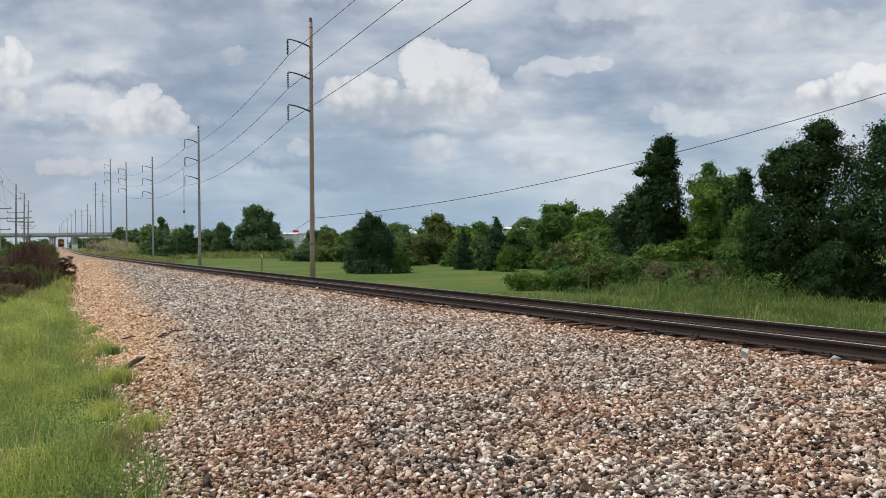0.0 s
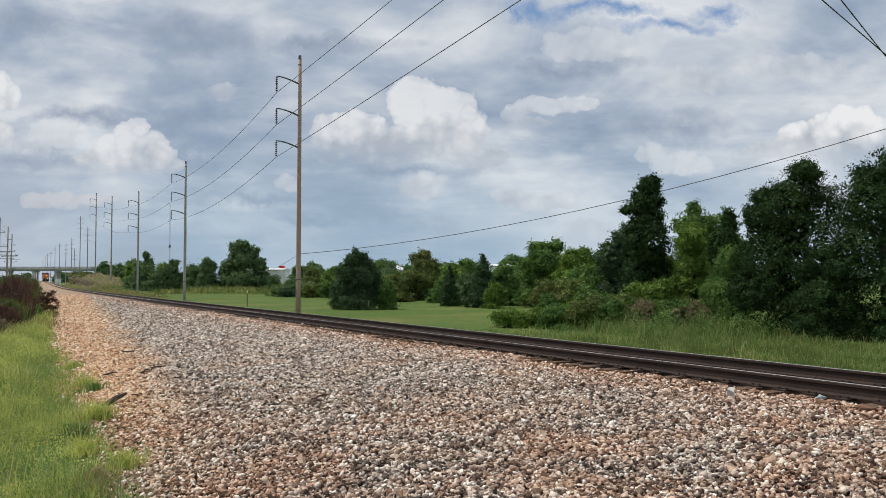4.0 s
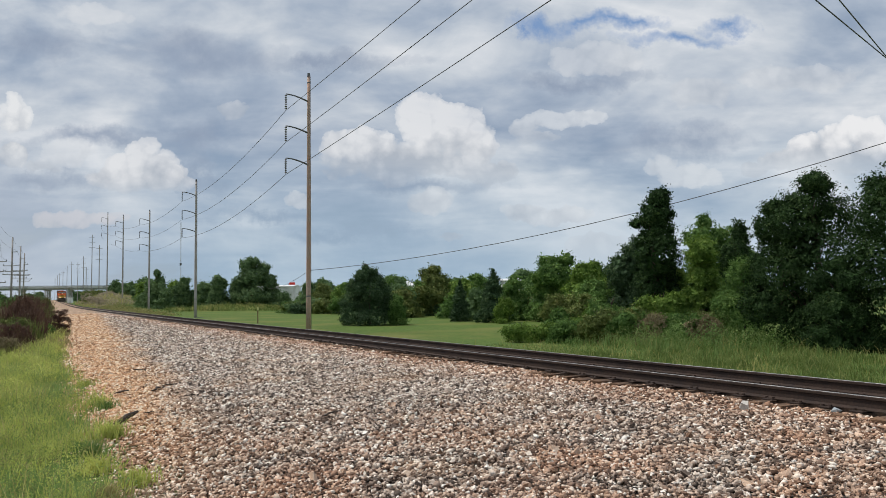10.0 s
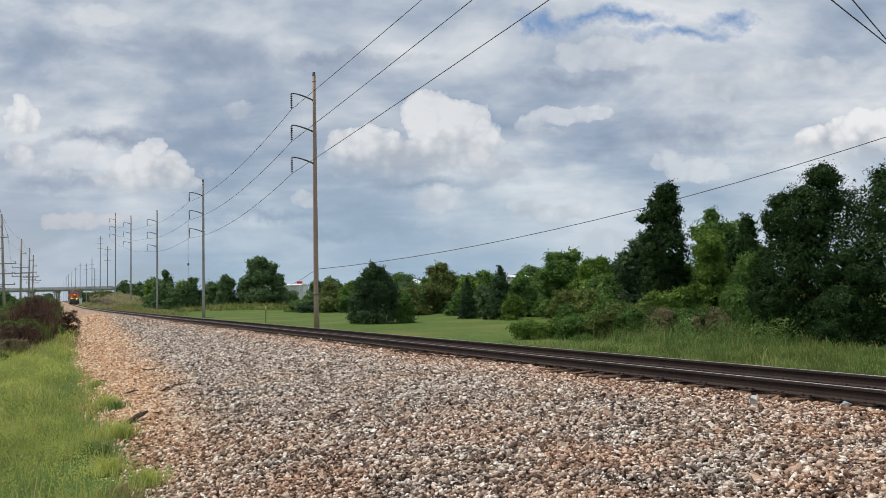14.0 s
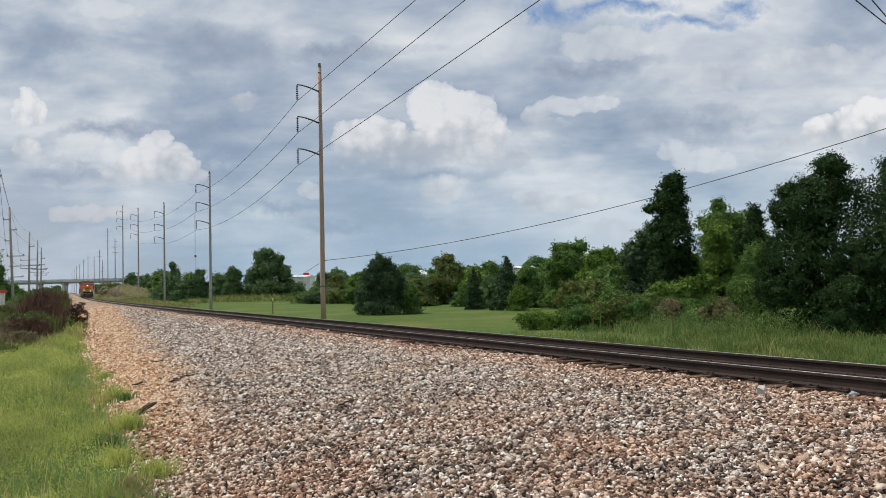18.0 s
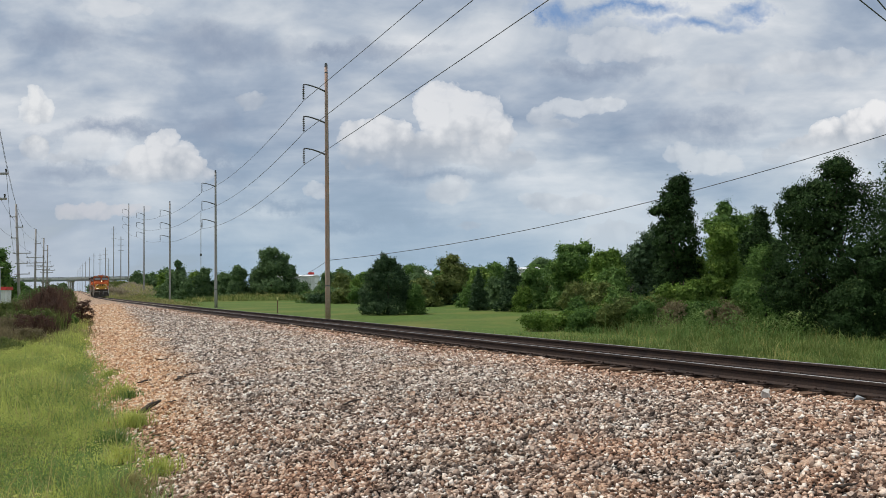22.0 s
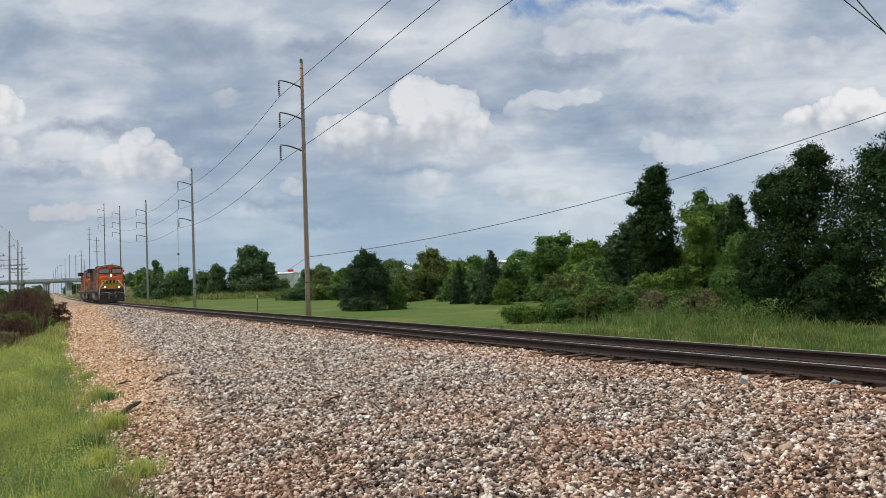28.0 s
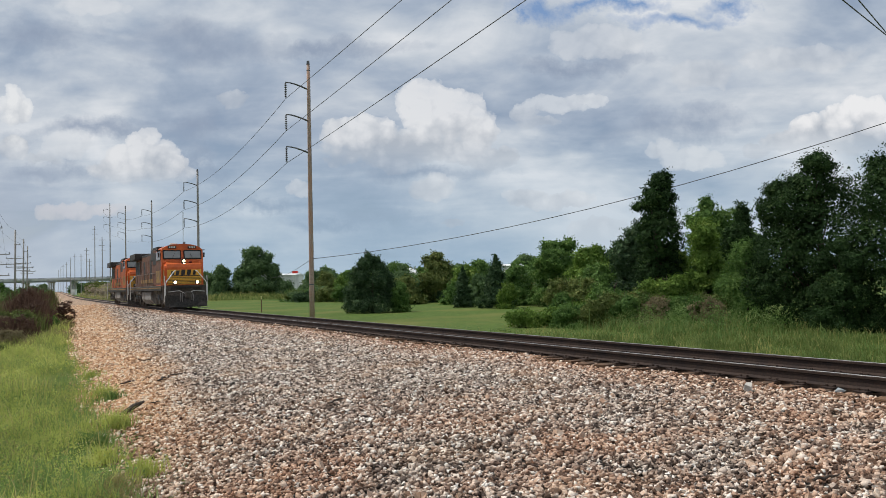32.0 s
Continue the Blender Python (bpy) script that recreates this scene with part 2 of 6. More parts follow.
def rust_fac(n, co):
    """How rust-stained the stone is: most on the outer slope, with faint blotches elsewhere."""
    s = n.add("ShaderNodeSeparateXYZ", {0: co})
    u0 = n.math("MULTIPLY", n.math("SUBTRACT", n.math("SUBTRACT", 11.37, s.outputs[0]), n.math("MULTIPLY", s.outputs[1], 0.543)), CL)
    u = n.math("ADD", u0, n.math("MULTIPLY", n.math("SUBTRACT", n.noise(co, 0.35, 5.0, 0.65), 0.5), 2.6))
    wide = n.math("ADD", u, n.math("MULTIPLY", s.outputs[1], 0.075))
    slope = n.ramp(n.math("DIVIDE", wide, 10.0), [(0.78, (0, 0, 0)), (0.90, (1, 1, 1))])
    slope = n.math("MULTIPLY", slope, n.ramp(n.math("DIVIDE", s.outputs[1], 20.0), [(0.42, (0.35,) * 3), (0.68, (1, 1, 1))]))
    blot = n.ramp(n.noise(co, 0.8, 5.0, 0.65, 0.4), [(0.50, (0.05,) * 3), (0.72, (0.45,) * 3)])
    return n.math("MAXIMUM", slope, blot)


def earth_fac(n, co):
    """Brown earth worked up between the stones: in patches on the near part of the bed, and along the sleepers' ends."""
    s = n.add("ShaderNodeSeparateXYZ", {0: co})
    u = n.math("MULTIPLY", n.math("SUBTRACT", n.math("SUBTRACT", 11.37, s.outputs[0]), n.math("MULTIPLY", s.outputs[1], 0.543)), CL)
    u = n.math("ADD", u, n.math("MULTIPLY", n.math("SUBTRACT", n.noise(co, 0.5, 5.0, 0.65), 0.5), 2.0))
    ends = n.ramp(n.math("DIVIDE", u, 10.0), [(0.05, (0.8,) * 3), (0.24, (0, 0, 0))])
    near = n.ramp(n.math("DIVIDE", s.outputs[1], 20.0), [(0.44, (1, 1, 1)), (0.66, (0, 0, 0))])
    patches = n.math("MULTIPLY", near, n.ramp(n.noise(co, 0.65, 5.0, 0.65, 0.5), [(0.40, (0, 0, 0)), (0.60, (0.8,) * 3)]))
    return n.math("MAXIMUM", ends, patches)


def stone_mat(name, warm):
    def build(n, b):
        rnd = n.add("ShaderNodeNewGeometry").outputs["Random Per Island"]
        oi = n.add("ShaderNodeObjectInfo").outputs["Random"]
        rnd = n.math("FRACT", n.math("ADD", rnd, oi))
        co = n.add("ShaderNodeTexCoord").outputs["Object"]
        grey = n.ramp(rnd, [(0.0, (0.04, 0.032, 0.028)), (0.24, (0.14, 0.111, 0.093)), (0.5, (0.40, 0.322, 0.266)), (0.74, (0.59, 0.488, 0.407)),
                            (0.88, (0.77, 0.68, 0.59)), (1.0, (0.93, 0.89, 0.82))])
        rust = n.ramp(rnd, [(0.0, (0.22, 0.12, 0.07)), (0.22, (0.50, 0.275, 0.145)), (0.6, (0.73, 0.455, 0.265)), (1.0, (0.88, 0.76, 0.59))])
        f = n.math("MULTIPLY", rust_fac(n, co), warm)
        col = n.mix(f, grey, rust)
        earth = n.ramp(rnd, [(0.0, (0.07, 0.04, 0.028)), (0.4, (0.42, 0.225, 0.135)), (0.8, (0.68, 0.45, 0.31)), (1.0, (0.90, 0.81, 0.70))])
        col = n.mix(earth_fac(n, co), col, earth)
        fine = n.noise(co, 60.0, 3.0, 0.6)
        col = n.mix(1.0, col, n.ramp(fine, [(0.3, (0.72,) * 3), (0.7, (1.1,) * 3)]), "MULTIPLY")
        n.links.new(col, b.inputs["Base Color"])
        b.inputs["Roughness"].default_value = 0.85
        b.inputs["Specular IOR Level"].default_value = 0.25
        rough = n.add("ShaderNodeBump", {"Strength": 0.5, "Distance": 0.012, "Height": n.noise(co, 45.0, 3.0, 0.6)})
        n.links.new(rough.outputs[0], b.inputs["Normal"])
    return mat(name, build)


# ---- mesh helpers ----
def part(name, bm, material, parent=None, label="", smooth=False):
    me = bpy.data.meshes.new(name)
    bm.to_mesh(me)
    bm.free()
    if smooth:
        me.shade_smooth()
    for m in material if isinstance(material, (list, tuple)) else (material,):
        me.materials.append(m)
    ob = new(name, me)
    ob.parent = parent
    return tagged(ob, label)


def raw(name, verts, faces, material, parent=None, smooth=False):
    """One mesh from arrays; all faces have the same number of corners."""
    me = bpy.data.meshes.new(name)
    verts, faces = np.asarray(verts, np.float32), np.asarray(faces, np.int32)
    k = faces.shape[1]
    me.vertices.add(len(verts))
    me.vertices.foreach_set("co", verts.ravel())
    me.loops.add(faces.size)
    me.loops.foreach_set("vertex_index", faces.ravel())
    me.polygons.add(len(faces))
    me.polygons.foreach_set("loop_start", np.arange(0, faces.size, k, dtype=np.int32))
    me.update(calc_edges=True)
    if smooth:
        me.shade_smooth()
    else:
        me.shade_flat()
    me.materials.append(material)
    ob = new(name, me)
    ob.parent = parent
    return ob


def box(bm, size, at=(0, 0, 0), bevel=0.0, rot=None, taper=None):
    """A box of that size centred at a point; taper scales its top in x and y."""
    made = bmesh.ops.create_cube(bm, size=1.0)["verts"]
    for v in made:
        if taper and v.co.z > 0:
            v.co.x *= taper[0]
            v.co.y *= taper[1]
        v.co = Vector((v.co.x * size[0], v.co.y * size[1], v.co.z * size[2]))
    if bevel:
        edges = list({e for v in made for e in v.link_edges})
        r = bmesh.ops.bevel(bm, geom=edges, offset=bevel, segments=2, affect="EDGES", profile=0.6)
        made = list({v for f in r["faces"] for v in f.verts} | {v for v in made if v.is_valid})
    m = Matrix.Translation(at) @ (rot.to_matrix().to_4x4() if rot else Matrix())
    bmesh.ops.transform(bm, matrix=m, verts=made)
    return bm


def tube(bm, pts, radii, sides=8, cap=True):
    """A tube through points, with a radius at each."""
    pts = [Vector(p) for p in pts]
    if not isinstance(radii, (list, tuple)):
        radii = [radii] * len(pts)
    rings = []
    for i, p in enumerate(pts):
        t = (pts[min(i + 1, len(pts) - 1)] - pts[max(i - 1, 0)]).normalized()
        a = t.orthogonal().normalized() if abs(t.z) < 0.95 else Vector((1, 0, 0))
        a = (a - t * a.dot(t)).normalized()
        if abs(t.z) < 0.95:
            a = Vector((0, 0, 1)).cross(t).normalized()
        b = t.cross(a)
        rings.append([bm.verts.new(p + (a * math.cos(k) + b * math.sin(k)) * radii[i]) for k in (2 * math.pi * j / sides for j in range(sides))])
    for r0, r1 in zip(rings, rings[1:]):
        for j in range(sides):
            bm.faces.new((r0[j], r0[(j + 1) % sides], r1[(j + 1) % sides], r1[j]))
    if cap:
        bm.faces.new(rings[0][::-1])
        bm.faces.new(rings[-1])
    return bm


def cyl(bm, p0, p1, r, sides=16, r2=None):
    return tube(bm, [p0, p1], [r, r if r2 is None else r2], sides)


def prism(bm, outline, axis, lo, hi):
    """A flat outline pushed along an axis: 'x' takes (y, z) pairs, 'y' takes (x, z), 'z' takes (x, y)."""
    def at(q, w):
        return {"x": (w, q[0], q[1]), "y": (q[0], w, q[1]), "z": (q[0], q[1], w)}[axis]
    a = [bm.verts.new(at(q, lo)) for q in outline]
    b = [bm.verts.new(at(q, hi)) for q in outline]
    fs = [bm.faces.new(a), bm.faces.new(b[::-1])]
    for i in range(len(a)):
        fs.append(bm.faces.new((a[i], b[i], b[(i + 1) % len(a)], a[(i + 1) % len(a)])))
    bmesh.ops.recalc_face_normals(bm, faces=fs)
    return bm


# ---- the lie of the land ----

def near_rail(y):
    """x of the near rail at y."""
    if y <= 90:
        return -37.5 + 0.543 * (90 - y)
    if y <= 190:
        t = y - 90
        return -37.5 - 0.543 * t + 0.00017 * t * t
    return -37.5 - 54.3 + 1.7 - 0.509 * (y - 190)


def rail_z(y):
    return float(np.interp(y, [60, 90, 180, 250, 330, 420, 520], [0, 0.05, 0.2, 0.48, 1.02, 1.77, 2.5]))


def side(x, y):
    """Distance from the near rail, towards the camera's side."""
    return -(x - near_rail(y)) * CL


def spot(u, y):
    """x, y of a place u metres to the camera's side of the near rail, at the height y of the plan."""
    return near_rail(y) - u / CL, y


def smooth01(a, b, v):
    t = min(1.0, max(0.0, (v - a) / (b - a)))
    return t * t * (3 - 2 * t)


def edge_at(y):
    return np.interp(y, [8, 15, 22, 36, 50, 130, 300], [9.6, 9.5, 9.25, 8.75, 8.0, 6.0, 5.3])


def bed_edge(y):
    """How far out the stone reaches on the camera's side: it narrows into the distance."""
    return float(edge_at(y))


def outer(u, y):
    """u with the outer bed stretched to the same width everywhere."""
    return u if u < 4 else 4 + (u - 4) * 5.3 / (bed_edge(y) - 4)


def land(x, y):
    """Height of the ground."""
    u, base = side(x, y), rail_z(y)
    if u > 4:
        u = outer(u, y)
    if u > -1:
        z = float(np.interp(u, [-1, 7.8, 9.2, 11, 15, 30, 90, 400], [-0.72, -0.72, -0.78, -0.88, -1.2, -1.5, -1.2, 0.5]))
    else:
        z = float(np.interp(-u, [1, 2.6, 4.6, 12, 40, 110, 220, 600], [-0.72, -0.72, -1.05, -1.15, -1.05, -0.1, 0.8, 2.0]))
    hill = math.exp(-(((y - 255) / 62) ** 2) - ((-u - 10) / (3.0 if u > -10 else 14.0)) ** 2) * 3.5
    hill += 0.95 * math.exp(-((x + 41) / 8.5) ** 4 - ((y - 157) / 5.0) ** 2)
    return z + base * math.exp(-(u / 60) ** 2) + hill + 0.06 * noise.noise((x * 0.13, y * 0.13, 0)) * min(1, abs(u) / 8)


def ballast_z(u, y):
    """Top of the stone bed."""
    u = outer(u, y)
    return rail_z(y) + float(np.interp(u, [-4.6, -2.5, -2.0, 0.2, 0.45, 0.95, 1.4, 6.4, 8.2, 9.4], [-1.08, -0.36, -0.25, -0.24, -0.25, -0.27, -0.258, -0.41, -0.68, -0.86])) \
        + 0.035 * noise.noise((u * 0.9, y * 0.6, 3.0))

RNG = np.random.default_rng(7)
GRASS_GROUND = surface("meadow", (0.048, 0.090, 0.017), (0.105, 0.155, 0.034), 3.0, 0.9, bump=0.4, c3=(0.13, 0.145, 0.04), coarse=0.13, spec=0.1)
BALLAST = stone_mat("ballast stone", 1.0)
RAIL_SIDE = surface("rusty rail steel", (0.032, 0.022, 0.018), (0.062, 0.039, 0.03), 30, 0.75, 0.2, 0.1, (0.03, 0.022, 0.02), 3.0)
RAIL_TOP = surface("polished rail head", (0.22, 0.22, 0.22), (0.32, 0.315, 0.31), 40, 0.55, 1.0, 0.02)
TIE = surface("weathered sleeper timber", (0.045, 0.03, 0.022), (0.12, 0.078, 0.055), 22, 0.9, 0, 0.3, (0.16, 0.09, 0.05), 2.0, per_object=0.2)
POLE_WOOD = surface("weathered pole timber", (0.30, 0.21, 0.165), (0.48, 0.37, 0.305), 14, 0.85, 0, 0.2, (0.44, 0.245, 0.16), 0.45)
# grey timber, its colour raised further to stand for haze on far poles
POLE_GREY = surface("silvered pole timber paled for haze", (0.30, 0.285, 0.275), (0.42, 0.40, 0.385), 14, 0.85, 0, 0.2, (0.32, 0.27, 0.24), 0.45)
STEEL = surface("dull galvanised steel", (0.10, 0.105, 0.11), (0.17, 0.175, 0.18), 25, 0.55, 0.6, 0.05)
WIRE = surface("weathered wire", (0.09, 0.09, 0.095), (0.13, 0.13, 0.135), 20, 0.6, 0.5, 0)
PORCELAIN = surface("dark glazed insulator", (0.04, 0.035, 0.035), (0.07, 0.06, 0.06), 12, 0.3, 0, 0, spec=0.5)
CONCRETE = surface("pale concrete", (0.48, 0.48, 0.47), (0.60, 0.60, 0.58), 4, 0.85, 0, 0.1, (0.3, 0.3, 0.29), 0.3)
BARK = surface("bark", (0.05, 0.038, 0.028), (0.11, 0.085, 0.065), 12, 0.95, 0, 0.5)
DEAD = surface("dead stick", (0.035, 0.028, 0.022), (0.08, 0.06, 0.048), 25, 0.9, 0, 0.3)


def make_ground():
    us = np.r_[-3000, -1500, -800, -500, -350, -250, -180, -130, -100, -80, np.arange(-64, -30, 4), np.arange(-30, -8, 2), np.arange(-8, 12, 1.0), 12, 14, 17, 20, 25, 30, 40, 60, 90, 150, 300, 700, 1500, 3000]
    ys = np.r_[-2500, -1000, -400, -200, -100, -50, np.arange(-24, 60, 3), np.arange(60, 130, 5), np.arange(130, 180, 3), np.arange(180, 420, 10), 440, 480, 540, 620, 720, 900, 1200, 1700, 2400, 3200, 4200]
    vs = []
    for y in ys:
        for u in us:
            x = near_rail(y) - u / CL
            vs.append((x, y, land(x, y)))
    k = len(us)
    fs = [(j * k + i, j * k + i + 1, (j + 1) * k + i + 1, (j + 1) * k + i) for j in range(len(ys) - 1) for i in range(k - 1)]
    ob = raw("ground", vs, [f[::-1] for f in fs], GRASS_GROUND, smooth=True)
    return tagged(ob, "mown green meadow and rough grass beside the railway", "ground", kind="structure")


ground = make_ground()


def sweep(name, profile, lo, hi, step, material, parent=None, label=""):
    """A profile of (u, z) pairs carried along the track, above the rails' height."""
    ys = list(np.arange(lo, hi, step)) + [hi]
    vs, fs, k = [], [], len(profile)
    for y in ys:
        for u, z in profile:
            vs.append((near_rail(y) - u / CL, y, rail_z(y) + z))
    for j in range(len(ys) - 1):
        for i in range(k):
            fs.append((j * k + i, j * k + (i + 1) % k, (j + 1) * k + (i + 1) % k, (j + 1) * k + i))
    return tagged(raw(name, vs, fs, material, parent), label)


def bed_mat(name="ballast bed", floor=0.5):
    def build(n, b):
        co = n.add("ShaderNodeTexCoord").outputs["Object"]
        vo = n.add("ShaderNodeTexVoronoi", {"Vector": co, "Scale": 11.0})
        rnd = n.add("ShaderNodeSeparateColor", {0: vo.outputs["Color"]}).outputs[0]
        grey = n.ramp(rnd, [(0.0, (0.17, 0.14, 0.12)), (0.4, (0.37, 0.305, 0.26)), (0.8, (0.50, 0.42, 0.355)), (1.0, (0.70, 0.63, 0.55))])
        rust = n.ramp(rnd, [(0.0, (0.24, 0.14, 0.085)), (0.6, (0.56, 0.36, 0.22)), (1.0, (0.74, 0.57, 0.41))])
        col = n.mix(rust_fac(n, co), grey, rust)
        # shade between stones painted in: colour darkens away from each cell's centre
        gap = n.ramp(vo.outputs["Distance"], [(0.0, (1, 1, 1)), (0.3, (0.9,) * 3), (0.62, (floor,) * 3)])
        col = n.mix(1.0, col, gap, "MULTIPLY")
        n.links.new(col, b.inputs["Base Color"])
        b.inputs["Roughness"].default_value = 0.9
        bn = n.add("ShaderNodeBump", {"Strength": 0.9, "Distance": 0.05, "Height": vo.outputs["Distance"]})
        bn.invert = True
        n.links.new(bn.outputs[0], b.inputs["Normal"])
    return mat(name, build)


def make_bed():
    us = [-4.6, -3.5, -2.5, -2.0, -1.2, -0.4, 0.3, 0.6, 1, 2, 3, 4, 5, 6, 6.6, 7.2, 7.8, 8.4, 9.0, 9.4]
    ys = np.r_[-120, -60, -30, np.arange(-15, 60, 0.6), np.arange(60, 150, 3), np.arange(150, 700, 12), 900, 1200]
    vs, k = [], len(us)
    for y in ys:
        for u in us:
            if u > 4:
                u = 4 + (u - 4) * (bed_edge(y) - 4) / 5.3
            edge = 0.5 * noise.noise((y * 0.25, u * 0.1, 9.0)) if u > bed_edge(y) - 1 else 0
            vs.append((near_rail(y) - (u + edge) / CL, y, ballast_z(u, y) - (0.05 if y < 58 else 0.02)))
    fs = [(j * k + i, (j + 1) * k + i, (j + 1) * k + i + 1, j * k + i + 1) for j in range(len(ys) - 1) for i in range(k - 1)]
    ob = raw("ballast_bed", vs, fs, bed_mat(), smooth=True)
    # near stretch: deeper painted shade, seen between the loose stones
    ob.data.materials.append(bed_mat("bed with gap shade in colour", 0.06))
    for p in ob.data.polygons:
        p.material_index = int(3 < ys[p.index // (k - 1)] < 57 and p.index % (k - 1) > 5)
    return tagged(ob, "wide bed of crushed grey and rust-stained stone", "ballast", kind="structure")


ballast_bed = make_bed()

# an angular lump for crushed stone
LUMP_V = np.array([(-1, -1, -1), (1, -1, -1), (1, 1, -1), (-1, 1, -1), (-1, -1, 1), (1, -1, 1), (1, 1, 1), (-1, 1, 1)]) / 3 ** 0.5
LUMP_F = np.array([(0, 2, 1), (0, 3, 2), (4, 5, 6), (4, 6, 7), (0, 1, 5), (0, 5, 4), (1, 2, 6), (1, 6, 5), (2, 3, 7), (2, 7, 6), (3, 0, 4), (3, 4, 7)])


def turns(n, rng):
    q = rng.normal(size=(n, 4))
    q /= np.linalg.norm(q, axis=1)[:, None]
    w, x, y, z = q.T
    return np.stack([1 - 2 * (y * y + z * z), 2 * (x * y - z * w), 2 * (x * z + y * w), 2 * (x * y + z * w), 1 - 2 * (x * x + z * z), 2 * (y * z - x * w),
                     2 * (x * z - y * w), 2 * (y * z + x * w), 1 - 2 * (x * x + y * y)], 1).reshape(n, 3, 3)


OCTA_V = np.array([(1, 0, 0), (0, 1, 0), (-1, 0, 0), (0, -1, 0), (0, 0, 1), (0, 0, -1)]) * 1.12
OCTA_F = np.array([(0, 1, 4), (1, 2, 4), (2, 3, 4), (3, 0, 4), (1, 0, 5), (2, 1, 5), (3, 2, 5), (0, 3, 5)])


def stones(name, centres, sizes, material, parent, rng, fine=True, worn=False):
    """Crushed stones, joined: one worn angular lump at each centre, lying more or less flat."""
    n = len(centres)
    base, face = (LUMP_V, LUMP_F) if fine else (OCTA_V, OCTA_F)
    k = len(base)
    v = base[None] + rng.normal(0, 0.2, (n, k, 3))
    v = np.einsum("nij,nkj->nki", turns(n, rng), v) * np.array([1.22, 1.0, 0.8])
    v = v * (0.82 + 0.36 * rng.random((n, 3)))[:, None]
    a, b = rng.uniform(0, 6.283, n), rng.normal(0, 0.42, n)
    ca, sa, cb, sb, o = np.cos(a), np.sin(a), np.cos(b), np.sin(b), np.zeros(n)
    spin = np.stack([ca, -sa, o, sa, ca, o, o, o, o + 1], 1).reshape(n, 3, 3)
    tip = np.stack([cb, o, sb, o, o + 1, o, -sb, o, cb], 1).reshape(n, 3, 3)
    v = np.einsum("nij,njl,nkl->nki", spin, tip, v) * sizes[:, None, None] + centres[:, None]
    f = face[None] + (np.arange(n) * k)[:, None, None]
    return raw(name, v.reshape(-1, 3), f.reshape(-1, 3), material, parent, smooth=worn)


def scatter_stones():
    rng = np.random.default_rng(11)
    for lo, hi, per, size, fine in ((5.2, 9.5, 780, 0.0232, True), (9.5, 14, 640, 0.0250, True), (14, 20, 530, 0.0285, False), (20, 34, 300, 0.036, False), (34, 58, 120, 0.046, False), (58, 100, 38, 0.062, False)):
        count = int((hi - lo) / CL * 9.3 * per)
        y, u = rng.uniform(lo, hi, count), rng.uniform(0.25, 9.8, count)
        lim = edge_at(y)
        keep = (u < lim - 0.6) | (rng.random(count) < (lim + 0.35 - u))
        y, u = y[keep], u[keep]
        x = np.array([near_rail(b) for b in y]) - u / CL
        keep = np.abs(x) < 0.63 * y + 0.5
        x, y, u = x[keep], y[keep], u[keep]
        z = np.array([ballast_z(a, b) for a, b in zip(u, y)]) + rng.uniform(-0.02, 0.014, len(x))
        ss = size * np.exp(rng.normal(0, 0.24, len(x)))
        at, worn = np.c_[x, y, z], rng.random(len(x)) < 0.68
        for pick, smooth in ((worn, True), (~worn, False)):
            tagged(stones("ballast_stones", at[pick], ss[pick], BALLAST, ballast_bed, rng, fine, smooth), kind="stuff")
    # single stones lying loose on top, in the stretch nearest to the camera
    shapes = []
    for k in range(14):
        tmp = stones("stone", np.zeros((1, 3)), np.array([1.0]), BALLAST, ballast_bed, rng)
        shapes.append(tmp.data)
        bpy.data.objects.remove(tmp)
    for k in range(290):
        y = rng.uniform(5.6, 13)
        u = rng.uniform(1.2, 8.2)
        x = near_rail(y) - u / CL
        if abs(x) > 0.6 * y:
            continue
        ob = new("stone", shapes[k % 14])
        ob.parent = ballast_bed
        sc = 0.031 * math.exp(rng.normal(0, 0.25))
        ob.matrix_world = pose(x, y, ballast_z(u, y) + 0.018, *rng.uniform(0, 360, 3)) @ Matrix.Scale(sc, 4)
    ob = new("white_stone", None)
    ob.matrix_world = pose(4.15, 11.2, ballast_z(side(4.15, 11.2), 11.2) + 0.07, 10, 20, 30) @ Matrix.Scale(0.08, 4)
    ob2 = stones("white_stone", np.zeros((1, 3)), np.array([1.0]), surface("pale limestone", (0.45, 0.42, 0.38), (0.58, 0.55, 0.5), 3, 0.85, 0, 0.2), None, rng)
    ob2.matrix_world = ob.matrix_world
    bpy.data.objects.remove(ob)
    tagged(ob2, "single large pale stone among the grey ballast", "stone")


scatter_stones()


# ---- the track ----
def rail_profile(u0):
    """136-pound rail, centred at u0, head at z = 0."""
    half = [(0.076, -0.186), (0.076, -0.175), (0.012, -0.150), (0.009, -0.055), (0.036, -0.040), (0.037, -0.012), (0.034, -0.002), (0.0, 0.0)]
    pts = half + [(-a, b) for a, b in half[-2::-1]]
    return [(u0 + a, b) for a, b in pts]


def make_rails():
    for u0 in (0.0, -1.5):
        ob = new("rail", None)
        tagged(ob, "rusty steel rail with a bright worn head", "rail", "rails of the track")
        sweep("rail_body", rail_profile(u0), -120, 900, 6.0, RAIL_SIDE, ob)
        sweep("rail_head", [(u0 + 0.027, 0.0006), (u0 + 0.025, 0.003), (u0 - 0.025, 0.003), (u0 - 0.027, 0.0006)], -120, 900, 6.0, RAIL_TOP, ob)


make_rails()


